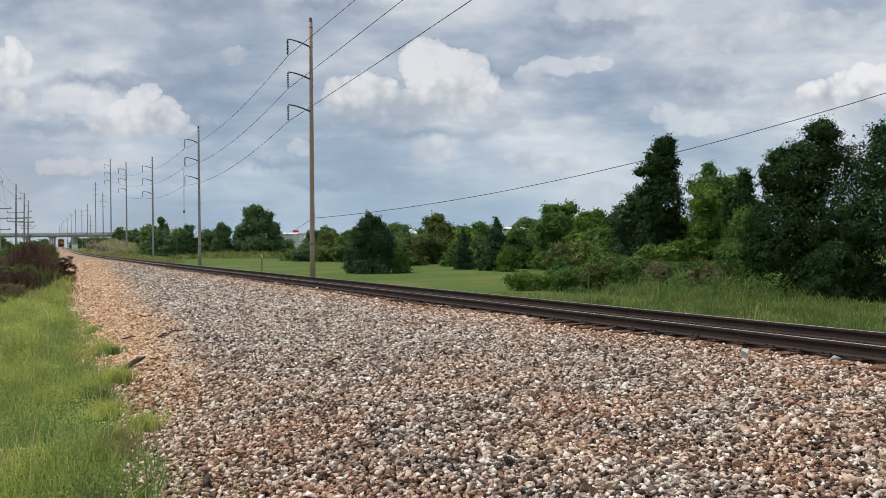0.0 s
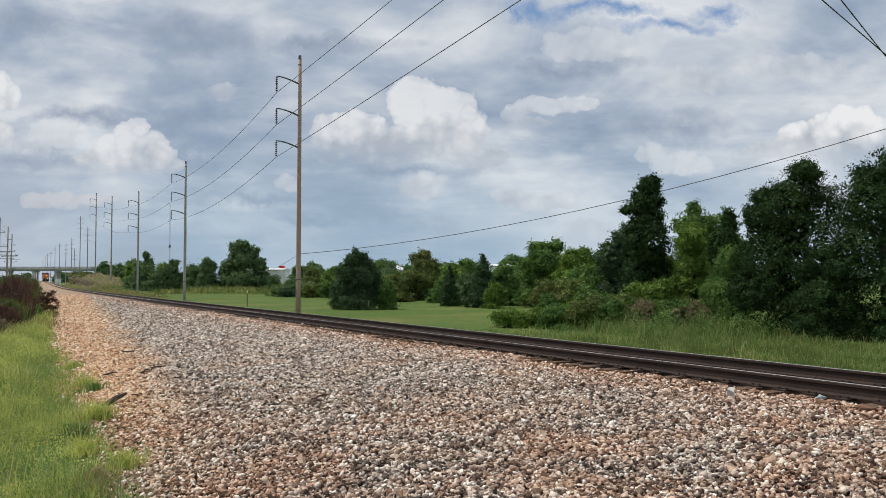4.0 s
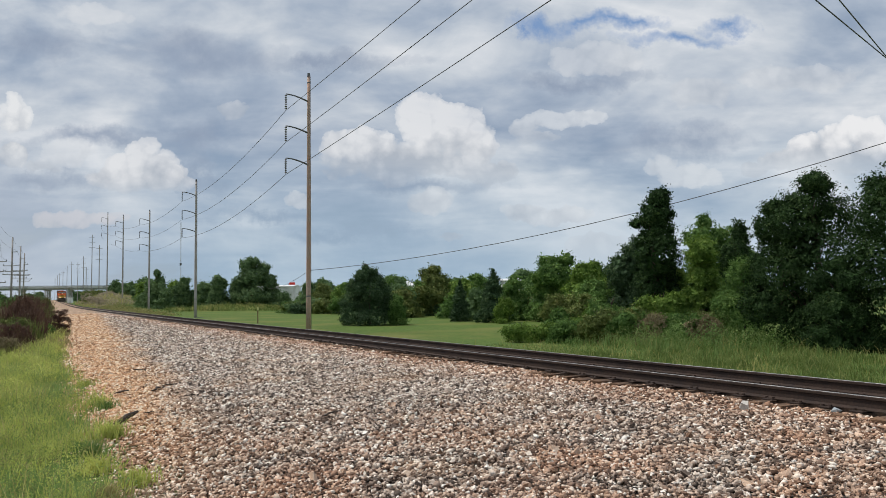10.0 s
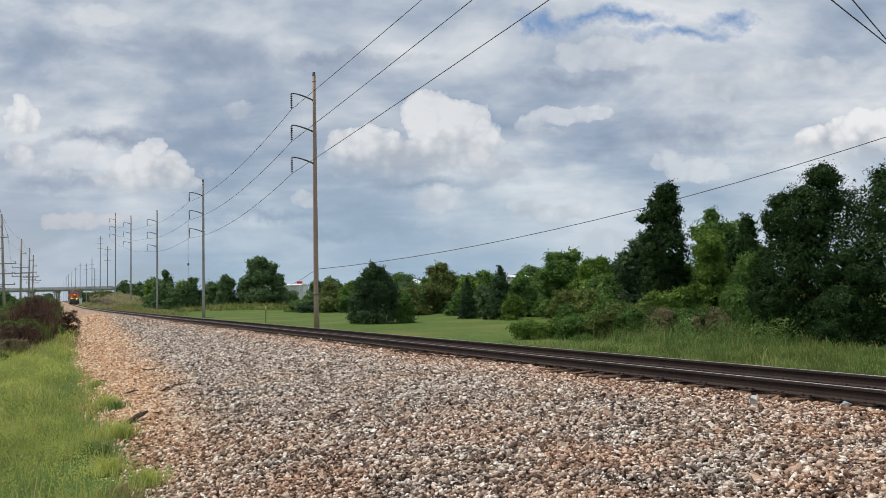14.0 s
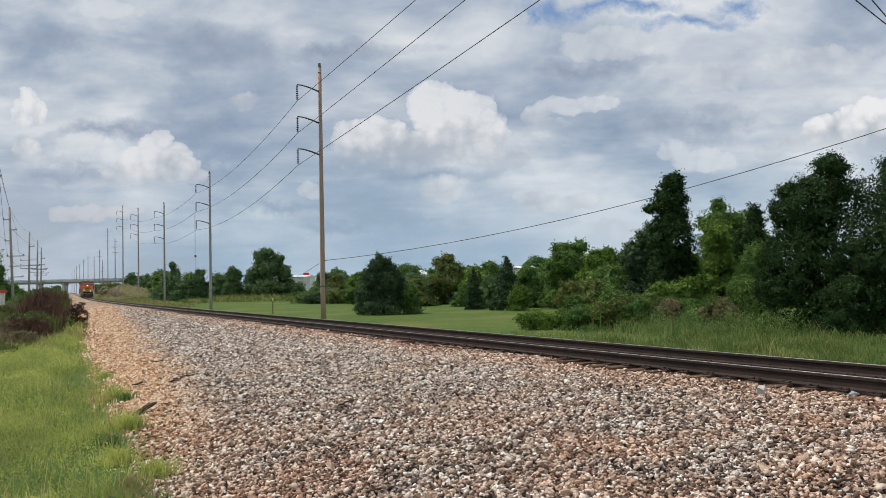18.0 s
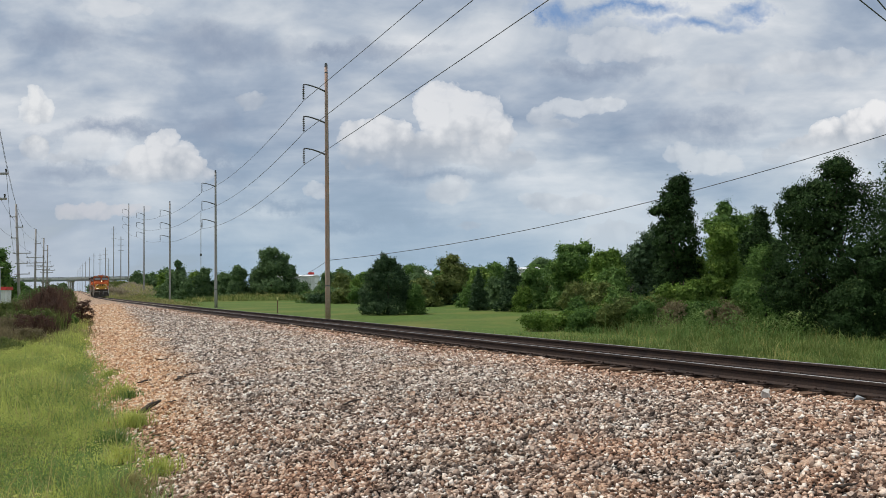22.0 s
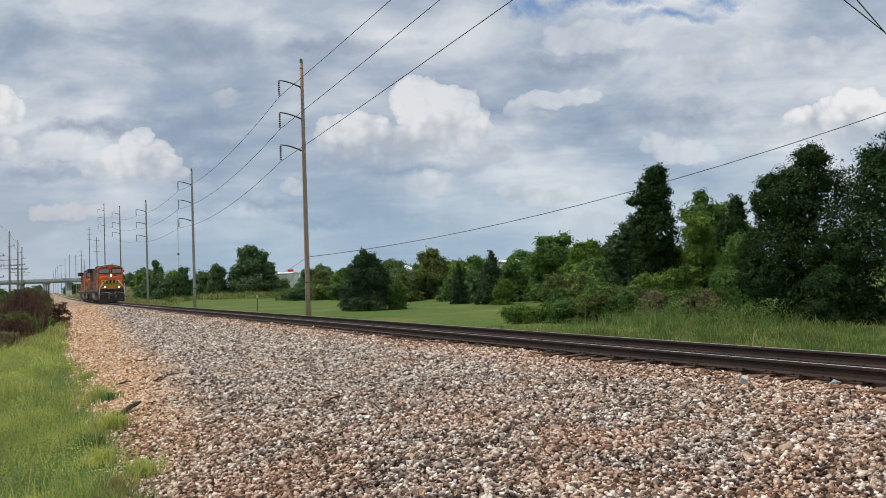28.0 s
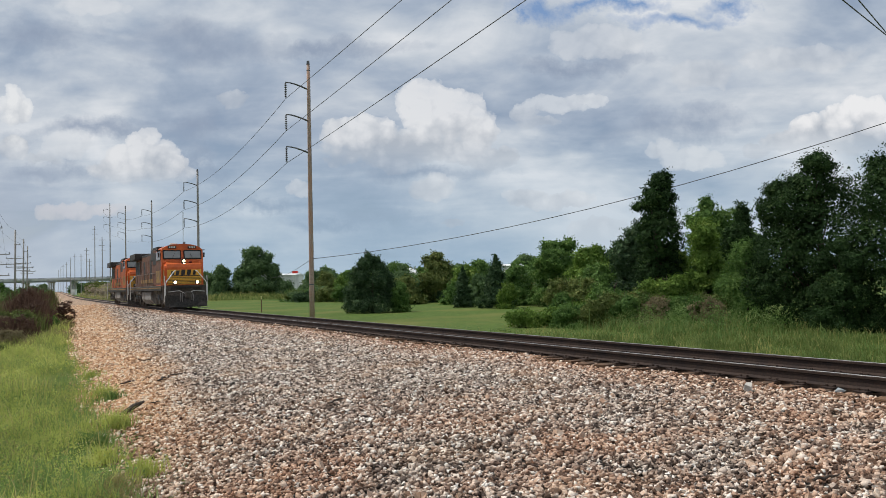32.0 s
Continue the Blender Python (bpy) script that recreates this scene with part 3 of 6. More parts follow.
def make_ties():
    rng = random.Random(3)
    shapes = []
    for k in range(4):
        bm = bmesh.new()
        box(bm, (2.6, 0.23, 0.18), bevel=0.012)
        for v in bm.verts:
            v.co += Vector((rng.uniform(-.03, .03), rng.uniform(-.01, .01), rng.uniform(-.008, .008)))
        me = bpy.data.meshes.new("sleeper")
        bm.to_mesh(me)
        bm.free()
        me.materials.append(TIE)
        shapes.append(me)
    bm = bmesh.new()
    box(bm, (0.36, 0.19, 0.02), bevel=0.004)
    for sx in (-1, 1):
        for sy in (-0.06, 0.06):
            box(bm, (0.03, 0.03, 0.035), (sx * 0.1, sy, 0.02))
    plate_me = bpy.data.meshes.new("tie_plate")
    bm.to_mesh(plate_me)
    bm.free()
    plate_me.materials.append(RAIL_SIDE)
    y, step = -8.0, 0.495 * CL
    first = None
    while y < 70:
        x = near_rail(y) + 0.75 * CL
        ob = new("sleeper", shapes[rng.randrange(4)])
        ob.matrix_world = pose(x + rng.uniform(-.05, .05) * CL, y + 0.75 * SL, rail_z(y) - 0.296, 0, rng.uniform(-.4, .4), math.degrees(LEAN) + rng.uniform(-1, 1))
        tagged(ob, "weathered dark timber sleeper bedded in ballast", "sleeper", "sleepers of the track")
        if y < 40:
            for u in (0.0, -1.5):
                p = new("tie_plate", plate_me)
                p.parent = ob
                p.location = (-0.75 if u == 0 else 0.75, 0, 0.1)
        y += step


make_ties()


# ---- wood poles and wires ----
def wire(name, a, b, sag, r=0.016, label="thin sagging overhead wire", seg=18):
    a, b = Vector(a), Vector(b)
    pts = [a.lerp(b, t) - Vector((0, 0, 4 * sag * t * (1 - t))) for t in (i / seg for i in range(seg + 1))]
    ob = part(name, tube(bmesh.new(), pts, r, 5), WIRE, smooth=True)
    return tagged(ob, label, "wire", "overhead wires")


def insulator(bm, top, n, r=0.11, gap=0.14):
    x, y, z = top
    cyl(bm, (x, y, z), (x, y, z - n * gap - 0.1), 0.02, 6)
    for i in range(n):
        cyl(bm, (x, y, z - 0.08 - i * gap), (x, y, z - 0.15 - i * gap), r * 0.45, 10, r)
    return bm


def power_pole(base, height, tip, arms, scale=1.0, full=True, lean=(0, 0), wood=POLE_WOOD):
    """A tall wood pole with upswept steel arms towards the track, an insulator string under each. Returns the wires' holds."""
    ob = new("power_pole", None)
    ob.location = base
    tagged(ob, "tall weathered wooden power pole with upswept steel arms and insulators" if full else "distant tall wooden power pole with cross pieces", "power pole", "poles along the track")
    r0 = 0.195 * scale
    n = 7
    pts = [(lean[0] * i / n, lean[1] * i / n, -0.4 + (height + 0.4) * i / n) for i in range(n + 1)]
    part("pole", tube(bmesh.new(), pts, [r0 * (1 - 0.42 * i / n) for i in range(n + 1)], 14), wood, ob, smooth=True)
    holds = []
    ux, uy = -CL, -SL                                        # towards the track
    at_top = Vector((lean[0], lean[1], 0))
    if full:
        part("pole_cap", cyl(bmesh.new(), at_top + Vector((0, 0, height)), at_top + Vector((0, 0, height + 0.28)), 0.13, 10, 0.10), STEEL, ob)
        part("ground_wire", tube(bmesh.new(), [(0.215, 0.05, 0), (0.18, 0.04, height * 0.5), (at_top.x + 0.13, at_top.y + 0.03, height)], 0.01, 4), WIRE, ob)
        part("steel_band", cyl(bmesh.new(), at_top + Vector((0, 0, height - 0.5)), at_top + Vector((0, 0, height - 0.42)), 0.13, 12), STEEL, ob)
        part("strap", cyl(bmesh.new(), (0, 0, height * 0.135), (0, 0, height * 0.135 + 0.09), 0.20 * scale, 14), STEEL, ob)
    for drop in arms:
        z, off = height - drop, at_top * ((height - drop) / height)
        reach = tip
        bm = tube(bmesh.new(), [off + Vector((ux * reach * t, uy * reach * t, z + 0.42 * math.sin(t * math.pi / 2))) for t in (0, 0.2, 0.4, 0.6, 0.8, 1.0)], [0.07, 0.065, 0.06, 0.055, 0.05, 0.045], 8)
        end = off + Vector((ux * reach, uy * reach, z + 0.42))
        arm = part("arm", bm, STEEL, ob, smooth=True)
        part("insulator", insulator(bmesh.new(), end, 8 if full else 5), PORCELAIN, arm)
        holds.append(Vector(base) + end - Vector((0, 0, 1.26)))
    if full:
        z = height - arms[-1] - 0.55
        off = at_top * (z / height)
        b2 = tube(bmesh.new(), [off, off - Vector((ux * 1.0, uy * 1.0, 0))], 0.05, 6)
        part("side_arm", b2, STEEL, ob)
        out = off - Vector((ux * 0.95, uy * 0.95, 0))
        part("guy_wire", tube(bmesh.new(), [out, Vector((out.x + 0.5, out.y, 0))], 0.009, 4), STEEL, ob)
    return holds


def track_poles():
    far_h = None
    lines = []
    spec = [((-10.5, 60.0), 19.55, (0.05, 0.0)), ((-33.7, 106.0), 18.4, (0, 0)), ((-57.3, 152.0), 19.4, (0, 0)), ((-82.5, 201.0), 22.3, (0, 0)), ((-108.0, 251.0), 26.6, (0, 0))]
    for (x, y), h, lean in spec:
        lines.append((power_pole((x, y, land(x, y)), h, 1.8, (1.95, 4.4, 6.85), 1.0, True, lean, POLE_WOOD if y < 70 else POLE_GREY), Vector((x + lean[0], y, land(x, y) + h))))
    # the pole behind the camera's right shoulder, out of view, that the wires run to
    x, y = 14.2, 11.5
    lines.insert(0, (power_pole((x, y, land(x, y)), 20.0, 1.8, (1.75, 3.1, 5.2)), Vector((x, y, land(x, y) + 20.0))))
    for i, ((h0, t0), (h1, t1)) in enumerate(zip(lines, lines[1:])):
        for a, b in zip(h0, h1):
            wire("power_line", a, b, (0.12, 1.1, 0.7, 0.6, 0.6)[i], 0.02)
    for x, y, h in ((-127.7, 290, 19.7), (-143.9, 320, 27.3), (-168.0, 365, 21.8), (-169.9, 372, 17.0), (-196.3, 420, 21.4), (-213.9, 450, 22.9), (-235.7, 490, 22.2),
                    (-262.5, 540, 21.1), (-294.2, 600, 21.7), (-325.5, 660, 21.4), (-362.1, 730, 21)):
        ob = new("far_power_pole", None)
        ob.location = (x, y, land(x, y))
        tagged(ob, "distant thin wooden power pole with short cross arms", "power pole", "distant poles along the track")
        part("pole", tube(bmesh.new(), [(0, 0, -0.4), (0, 0, h)], [0.21, 0.13], 8), POLE_GREY, ob)
        for d in (1.2, 3.2, 5.2) if y < 430 else (1.5,):
            part("cross_arm", box(bmesh.new(), (2.4, 0.11, 0.10), (0, 0, h - d)), POLE_GREY, ob)


track_poles()


def utility_pole(base, h, lean, arms, r=0.19):
    """An old wooden pole; each arm is (drop below the top, reach to the left, reach to the right). Returns the wires' holds."""
    ob = new("utility_pole", None)
    ob.location = base
    tagged(ob, "old wooden utility pole with timber cross arms above brush", "utility pole", "utility poles on the brush side")
    part("pole", tube(bmesh.new(), [(0, 0, -0.4), (lean * 0.5, 0, h * 0.5), (lean, 0, h)], [r, r * 0.86, r * 0.68], 12), POLE_GREY, ob, smooth=True)
    holds = [Vector(base) + Vector((lean, 0, h))]
    for d, left, right in arms:
        x, w = lean * (h - d) / h, left + right
        mid = x + (right - left) / 2
        a = part("cross_arm", box(bmesh.new(), (w + 0.2, 0.09, 0.11), (mid, -0.17, h - d), 0.01), POLE_GREY, ob)
        for k in (-left, right):
            if abs(k) > 0.3:
                part("pin_insulator", cyl(bmesh.new(), (x + k, -0.17, h - d + 0.05), (x + k, -0.17, h - d + 0.24), 0.03, 8, 0.055), PORCELAIN, a)
                holds.append(Vector(base) + Vector((x + k, -0.17, h - d + 0.25)))
    return holds


def side_poles():
    got = []
    one = ((1.65, 0.7, 0.0), (3.0, 0.0, 0.85), (4.4, 0.65, 0.0), (6.4, 0.4, 1.7), (7.7, 0.2, 1.3), (9.1, 0.3, 1.5))
    two = ((2.6, 0.0, 0.9), (5.0, 1.4, 1.5), (6.0, 1.0, 1.9), (6.5, 1.4, 1.4))
    for (x, y, h, lean), arms in zip(((-24.75, 40, 14.2, 0.12), (-57.7, 101, 14.2, -0.6), (-75.6, 137, 13.9, 0.1), (-86.6, 160, 13.9, 0.1), (-98.2, 183, 13.8, 0.2)),
                                     (((2.6, 0.9, 0.6), (5.5, 1.2, 1.15), (6.8, 1.3, 1.1)), one, two, two, two)):
        got.append(utility_pole((x, y, land(x, y)), h, lean, arms))
    for a, b in zip(got, got[1:]):
        for p, q in zip(a[:5], b):
            wire("utility_wire", p, q, 0.7, 0.012)
    for p in got[0][:4]:
        wire("utility_wire", p, p + Vector((24.0 * 0.543 * 2.4, -58, 0)), 0.8, 0.012)


side_poles()

# service wire from the first pole over the thicket, and on to the sheds
hold = Vector((-10.44, 60.0, 3.5))
wire("service_wire", hold, (32.6, 34.0, 12.26), 1.69, 0.022, "dark service cable sagging above the trees")
wire("service_wire", hold, (-44, 190, 4.6), 1.0, 0.018, "dark service cable running to the sheds")
wire("crossing_wire", (-20.07, -11.00, 10.35), (34.17, 49.00, 10.35), 0.0, 0.022, "thin wire crossing high above the track")
wire("crossing_wire", (-15.59, -11.00, 10.35), (32.17, 49.00, 10.35), 0.0, 0.022, "thin wire crossing high above the track")
utility_pole((32.6, 34.0, land(32.6, 34.0)), 13.6, 0.0, ((1.2, 1.1, 1.1),))
utility_pole((-18.0, -11.0, land(-18.0, -11.0)), 11.6, 0.0, ((1.0, 1.2, 1.2),))

# ---- trees, brush and grass ----
def leaves(name, centres, normals, size, material, parent, rng, folded=True):
    """Pointed leaves, joined into one mesh: folded diamonds, or small plain wedges."""
    n = len(centres)
    a = rng.normal(size=(n, 3))
    a -= normals * (a * normals).sum(1)[:, None]
    a /= np.linalg.norm(a, axis=1)[:, None] + 1e-9
    b = np.cross(normals, a)
    s = (size * np.exp(rng.normal(0, 0.25, n)))[:, None]
    if not folded:
        v = np.stack([centres - a * s, centres + a * s * 0.7 + b * s * 0.72, centres + a * s * 0.7 - b * s * 0.72], 1)
        return raw(name, v.reshape(-1, 3), np.arange(n * 3).reshape(n, 3), material, parent)
    v = np.stack([centres - a * s, centres + b * s * 0.55 + normals * s * 0.12, centres + a * s, centres - b * s * 0.55 + normals * s * 0.12], 1)
    f = np.arange(n * 4).reshape(n, 4)
    return raw(name, v.reshape(-1, 3), f, material, parent)


def crown_points(lobes, clumps, per, spread, rng, inner=0.35):
    """Leaf places and normals: clumps on the lobes' outer shells, fewer within."""
    lobes = np.array(lobes, float)                   # x y z rx ry rz
    area = (lobes[:, 3] * lobes[:, 5]) ** 1.0
    pick = rng.choice(len(lobes), clumps, p=area / area.sum())
    d = rng.normal(size=(clumps, 3))
    d /= np.linalg.norm(d, axis=1)[:, None]
    r = 1 - inner * rng.random(clumps) ** 2 + rng.normal(0, 0.06, clumps)
    c = lobes[pick, :3] + d * r[:, None] * lobes[pick, 3:6]
    # what falls deep inside another lobe is moved to a lobe's open side
    for _ in range(4):
        deep = (np.linalg.norm((c[:, None] - lobes[None, :, :3]) / lobes[None, :, 3:6], axis=2).min(1) < 0.72) | (c[:, 2] < 0)
        k = int(deep.sum())
        e = rng.normal(size=(k, 3))
        e /= np.linalg.norm(e, axis=1)[:, None]
        p2 = rng.choice(len(lobes), k, p=area / area.sum())
        d[deep] = e
        c[deep] = lobes[p2, :3] + e * (1 - 0.15 * rng.random(k))[:, None] * lobes[p2, 3:6]
    pts = (c[:, None] + rng.normal(size=(clumps, per, 3)) * spread * np.array([1, 1, 0.7])).reshape(-1, 3)
    # some clumps grow out into leafy shoots
    shoot = (rng.random(clumps) < 0.3) & (d[:, 2] > -0.35)
    reach = np.where(shoot, rng.uniform(0.1, 0.4, clumps), 0.0)[:, None] * (d + np.array([0, 0, 0.5])) * np.minimum(np.minimum(lobes[pick, 3], lobes[pick, 5]), 0.8)[:, None]
    pts = pts + (np.repeat(reach, per, 0) * rng.random((clumps * per, 1)) ** 1.4)
    nd = np.repeat(d, per, 0) * 0.7 + rng.normal(size=(clumps * per, 3)) * 0.75 + np.array([0, 0, 0.45])
    return pts, nd / np.linalg.norm(nd, axis=1)[:, None]


def limbs(bm, h, r, rng, bare=0.25, wide=0.35, count=9):
    tube(bm, [(0, 0, -0.3), (0.03 * h * rng.uniform(-1, 1), 0, h * 0.35), (0.04 * h * rng.uniform(-1, 1), 0.03 * h, h * 0.65), (0, 0, h * 0.92)], [r * 1.25, r, r * 0.65, r * 0.15], 9)
    for i in range(count):
        z = h * rng.uniform(bare, 0.8)
        t = rng.uniform(0, 6.283)
        o = wide * h * rng.uniform(0.5, 1.0) * (1.1 - z / h)
        dx, dy = math.cos(t) * o, math.sin(t) * o
        tube(bm, [(0, 0, z), (dx * 0.5, dy * 0.5, z + 0.08 * h), (dx, dy, z + 0.17 * h)], [r * 0.42, r * 0.26, r * 0.08], 6)
    return bm


LEAF = {
    # dark green deepened further: the thicket's heavy shade is in the colour
    "dark": leafy("dark broad leaves with shade in colour", (0.011, 0.027, 0.008), (0.036, 0.076, 0.022), (0.10, 0.15, 0.05)),
    "cedar": leafy("dark cedar foliage", (0.023, 0.049, 0.023), (0.065, 0.114, 0.049), (0.130, 0.189, 0.078), 0.12),
    "mid": leafy("green leaves", (0.047, 0.101, 0.025), (0.134, 0.235, 0.058), (0.246, 0.347, 0.101)),
    "light": leafy("light green leaves", (0.061, 0.121, 0.018), (0.171, 0.270, 0.053), (0.286, 0.374, 0.083)),
    "yellow": leafy("yellowish leaves", (0.069, 0.100, 0.027), (0.181, 0.219, 0.065), (0.300, 0.288, 0.094)),
    # lightened leaf colour stands for haze over the distance
    "far": leafy("distant green leaves with haze in colour", (0.062, 0.110, 0.050), (0.144, 0.228, 0.090), (0.210, 0.300, 0.120)),
    "brown": leafy("withered brown leaves", (0.065, 0.038, 0.030), (0.14, 0.082, 0.06), (0.19, 0.14, 0.08), 0.3),
    "olive": leafy("weedy olive-brown leaves", (0.13, 0.115, 0.062), (0.27, 0.225, 0.13), (0.40, 0.34, 0.20), 0.35),
    "straw": leafy("dry pale brush", (0.24, 0.205, 0.15), (0.42, 0.36, 0.26), (0.52, 0.46, 0.34), 0.25),
}


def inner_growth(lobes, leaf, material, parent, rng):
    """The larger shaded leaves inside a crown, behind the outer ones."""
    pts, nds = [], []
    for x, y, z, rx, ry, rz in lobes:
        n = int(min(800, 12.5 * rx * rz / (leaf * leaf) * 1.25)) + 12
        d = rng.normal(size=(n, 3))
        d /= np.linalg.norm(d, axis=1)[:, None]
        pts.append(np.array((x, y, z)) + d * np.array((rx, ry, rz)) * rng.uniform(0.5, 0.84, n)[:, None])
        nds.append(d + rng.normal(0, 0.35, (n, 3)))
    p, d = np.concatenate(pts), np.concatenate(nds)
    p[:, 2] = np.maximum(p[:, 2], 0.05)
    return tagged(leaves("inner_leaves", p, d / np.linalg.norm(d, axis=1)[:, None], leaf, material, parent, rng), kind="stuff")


def boughs(lobes, rr):
    """Each lobe broken up into a core and smaller boughs that stand out from it unevenly."""
    out = []
    for x, y, z, rx, ry, rz in lobes:
        out.append((x, y, z, rx * 0.92, ry * 0.92, rz * 0.92))
        for _ in range(7):
            a, e = rr.uniform(0, 6.283), rr.uniform(-0.5, 1.2)
            k, q = rr.uniform(0.22, 0.38), rr.uniform(0.60, 0.84)
            out.append((x + rx * q * math.cos(a) * math.cos(e), y + ry * q * math.sin(a) * math.cos(e), z + rz * q * math.sin(e), rx * k, ry * k, rz * k * rr.uniform(0.6, 0.95)))
    return out


def tree(name, label, base, h, w, look_, shape="round", leaf=0.16, count=4000, seed=1, skirt=0.12, cat="tree", group="", lobes=None):
    """A tree: trunk with limbs, and a crown of many leaves in uneven lobes."""
    rng, rr = np.random.default_rng(seed), random.Random(seed)
    ob = new(name, None)
    ob.location = (base[0], base[1], land(base[0], base[1]) if len(base) < 3 else base[2])
    tagged(ob, label, cat, group)
    w2 = w / 2
    drawn = bool(lobes)
    if lobes:
        lobes = [(x, rr.uniform(-0.4, 0.4) * rx, z, rx, rx, rz) for x, z, rx, rz in lobes]
    else:
        lobes = []
    if drawn:
        shape = "drawn"
    elif shape == "round":
        for i in range(13):
            a, q = rr.uniform(0, 6.283), math.sqrt(rr.random()) * 0.62
            z = rr.uniform(skirt + 0.16, 0.82)
            k = math.sin(math.pi * min(1, max(0.12, (z - skirt) / (1.04 - skirt)))) ** 0.6
            s = rr.uniform(0.30, 0.48)
            lobes.append((math.cos(a) * q * w2 * k, math.sin(a) * q * w2 * k, z * h, w2 * s, w2 * s, min(h * 0.16, w2 * s * 1.1)))
        lobes.append((rr.uniform(-.1, .1) * w2, 0, 0.88 * h, w2 * 0.32, w2 * 0.32, h * 0.12))
        lobes.append((0, 0, 0.5 * h, w2 * 0.6, w2 * 0.6, h * 0.3))
    elif shape == "cone":
        n = 16
        for i in range(n):
            z = skirt + (0.97 - skirt) * i / (n - 1)
            k = (1.02 - z) ** 0.75
            for j in range(2 if z < 0.75 else 1):
                a = rr.uniform(0, 6.283)
                q = 0.45 * w2 * k if z < 0.85 else 0
                lobes.append((math.cos(a) * q, math.sin(a) * q, z * h, w2 * k * 0.66 + 0.05, w2 * k * 0.66 + 0.05, h * 0.09))
    elif shape == "dome":
        for i in range(15):
            a, q = rr.uniform(0, 6.283), math.sqrt(rr.random()) * 0.68
            z = rr.uniform(0.06, 0.86)
            k = min(1.0, (1.04 - z) ** 0.5 * 1.12)
            s = rr.uniform(0.30, 0.45)
            lobes.append((math.cos(a) * q * w2 * k, math.sin(a) * q * w2 * k, z * h, w2 * s, w2 * s, h * 0.15))
        lobes.append((0, 0, 0.90 * h, w2 * 0.26, w2 * 0.26, h * 0.11))
        lobes.append((0, 0, 0.34 * h, w2 * 0.78, w2 * 0.78, h * 0.34))
    elif shape == "bush":
        for i in range(9):
            a, q = rr.uniform(0, 6.283), math.sqrt(rr.random()) * 0.7
            lobes.append((math.cos(a) * q * w2, math.sin(a) * q * w2 * 0.8, h * rr.uniform(0.3, 0.7), w2 * 0.42, w2 * 0.42, h * rr.uniform(0.22, 0.34)))
    whole, lobes = lobes, boughs(lobes, rr)
    if shape != "round":
        for _ in range(9):
            a, k = rr.uniform(0, 6.283), rr.uniform(0.16, 0.28)
            lobes.append((math.cos(a) * w2 * 0.68, math.sin(a) * w2 * 0.68, h * rr.uniform(0.05, 0.13), w2 * k * 1.5, w2 * k * 1.5, h * 0.10))
    spread = max(leaf * 1.3, min(w, h) * 0.028)
    leaf, count, per = leaf * 0.66, int(count * 1.7), 30
    pts, nd = crown_points(lobes, max(10, int(count * 0.74) // per), per, spread, rng)
    pts[:, 2] = np.maximum(pts[:, 2], rng.uniform(0.0, 0.03 * h, len(pts)))
    stem = part("stem" if shape == "bush" else "trunk", limbs(bmesh.new(), h, max(0.04, 0.02 * h), rr, 0.12 if shape != "round" else 0.3, 0.3 * w / h), BARK, ob, smooth=True)
    if shape == "bush":
        tagged(stem, kind="stuff")
    tagged(leaves("crown", pts, nd, leaf, LEAF[look_], ob, rng, False), kind="stuff")
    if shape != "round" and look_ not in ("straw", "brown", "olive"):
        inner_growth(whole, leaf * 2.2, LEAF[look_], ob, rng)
    return ob


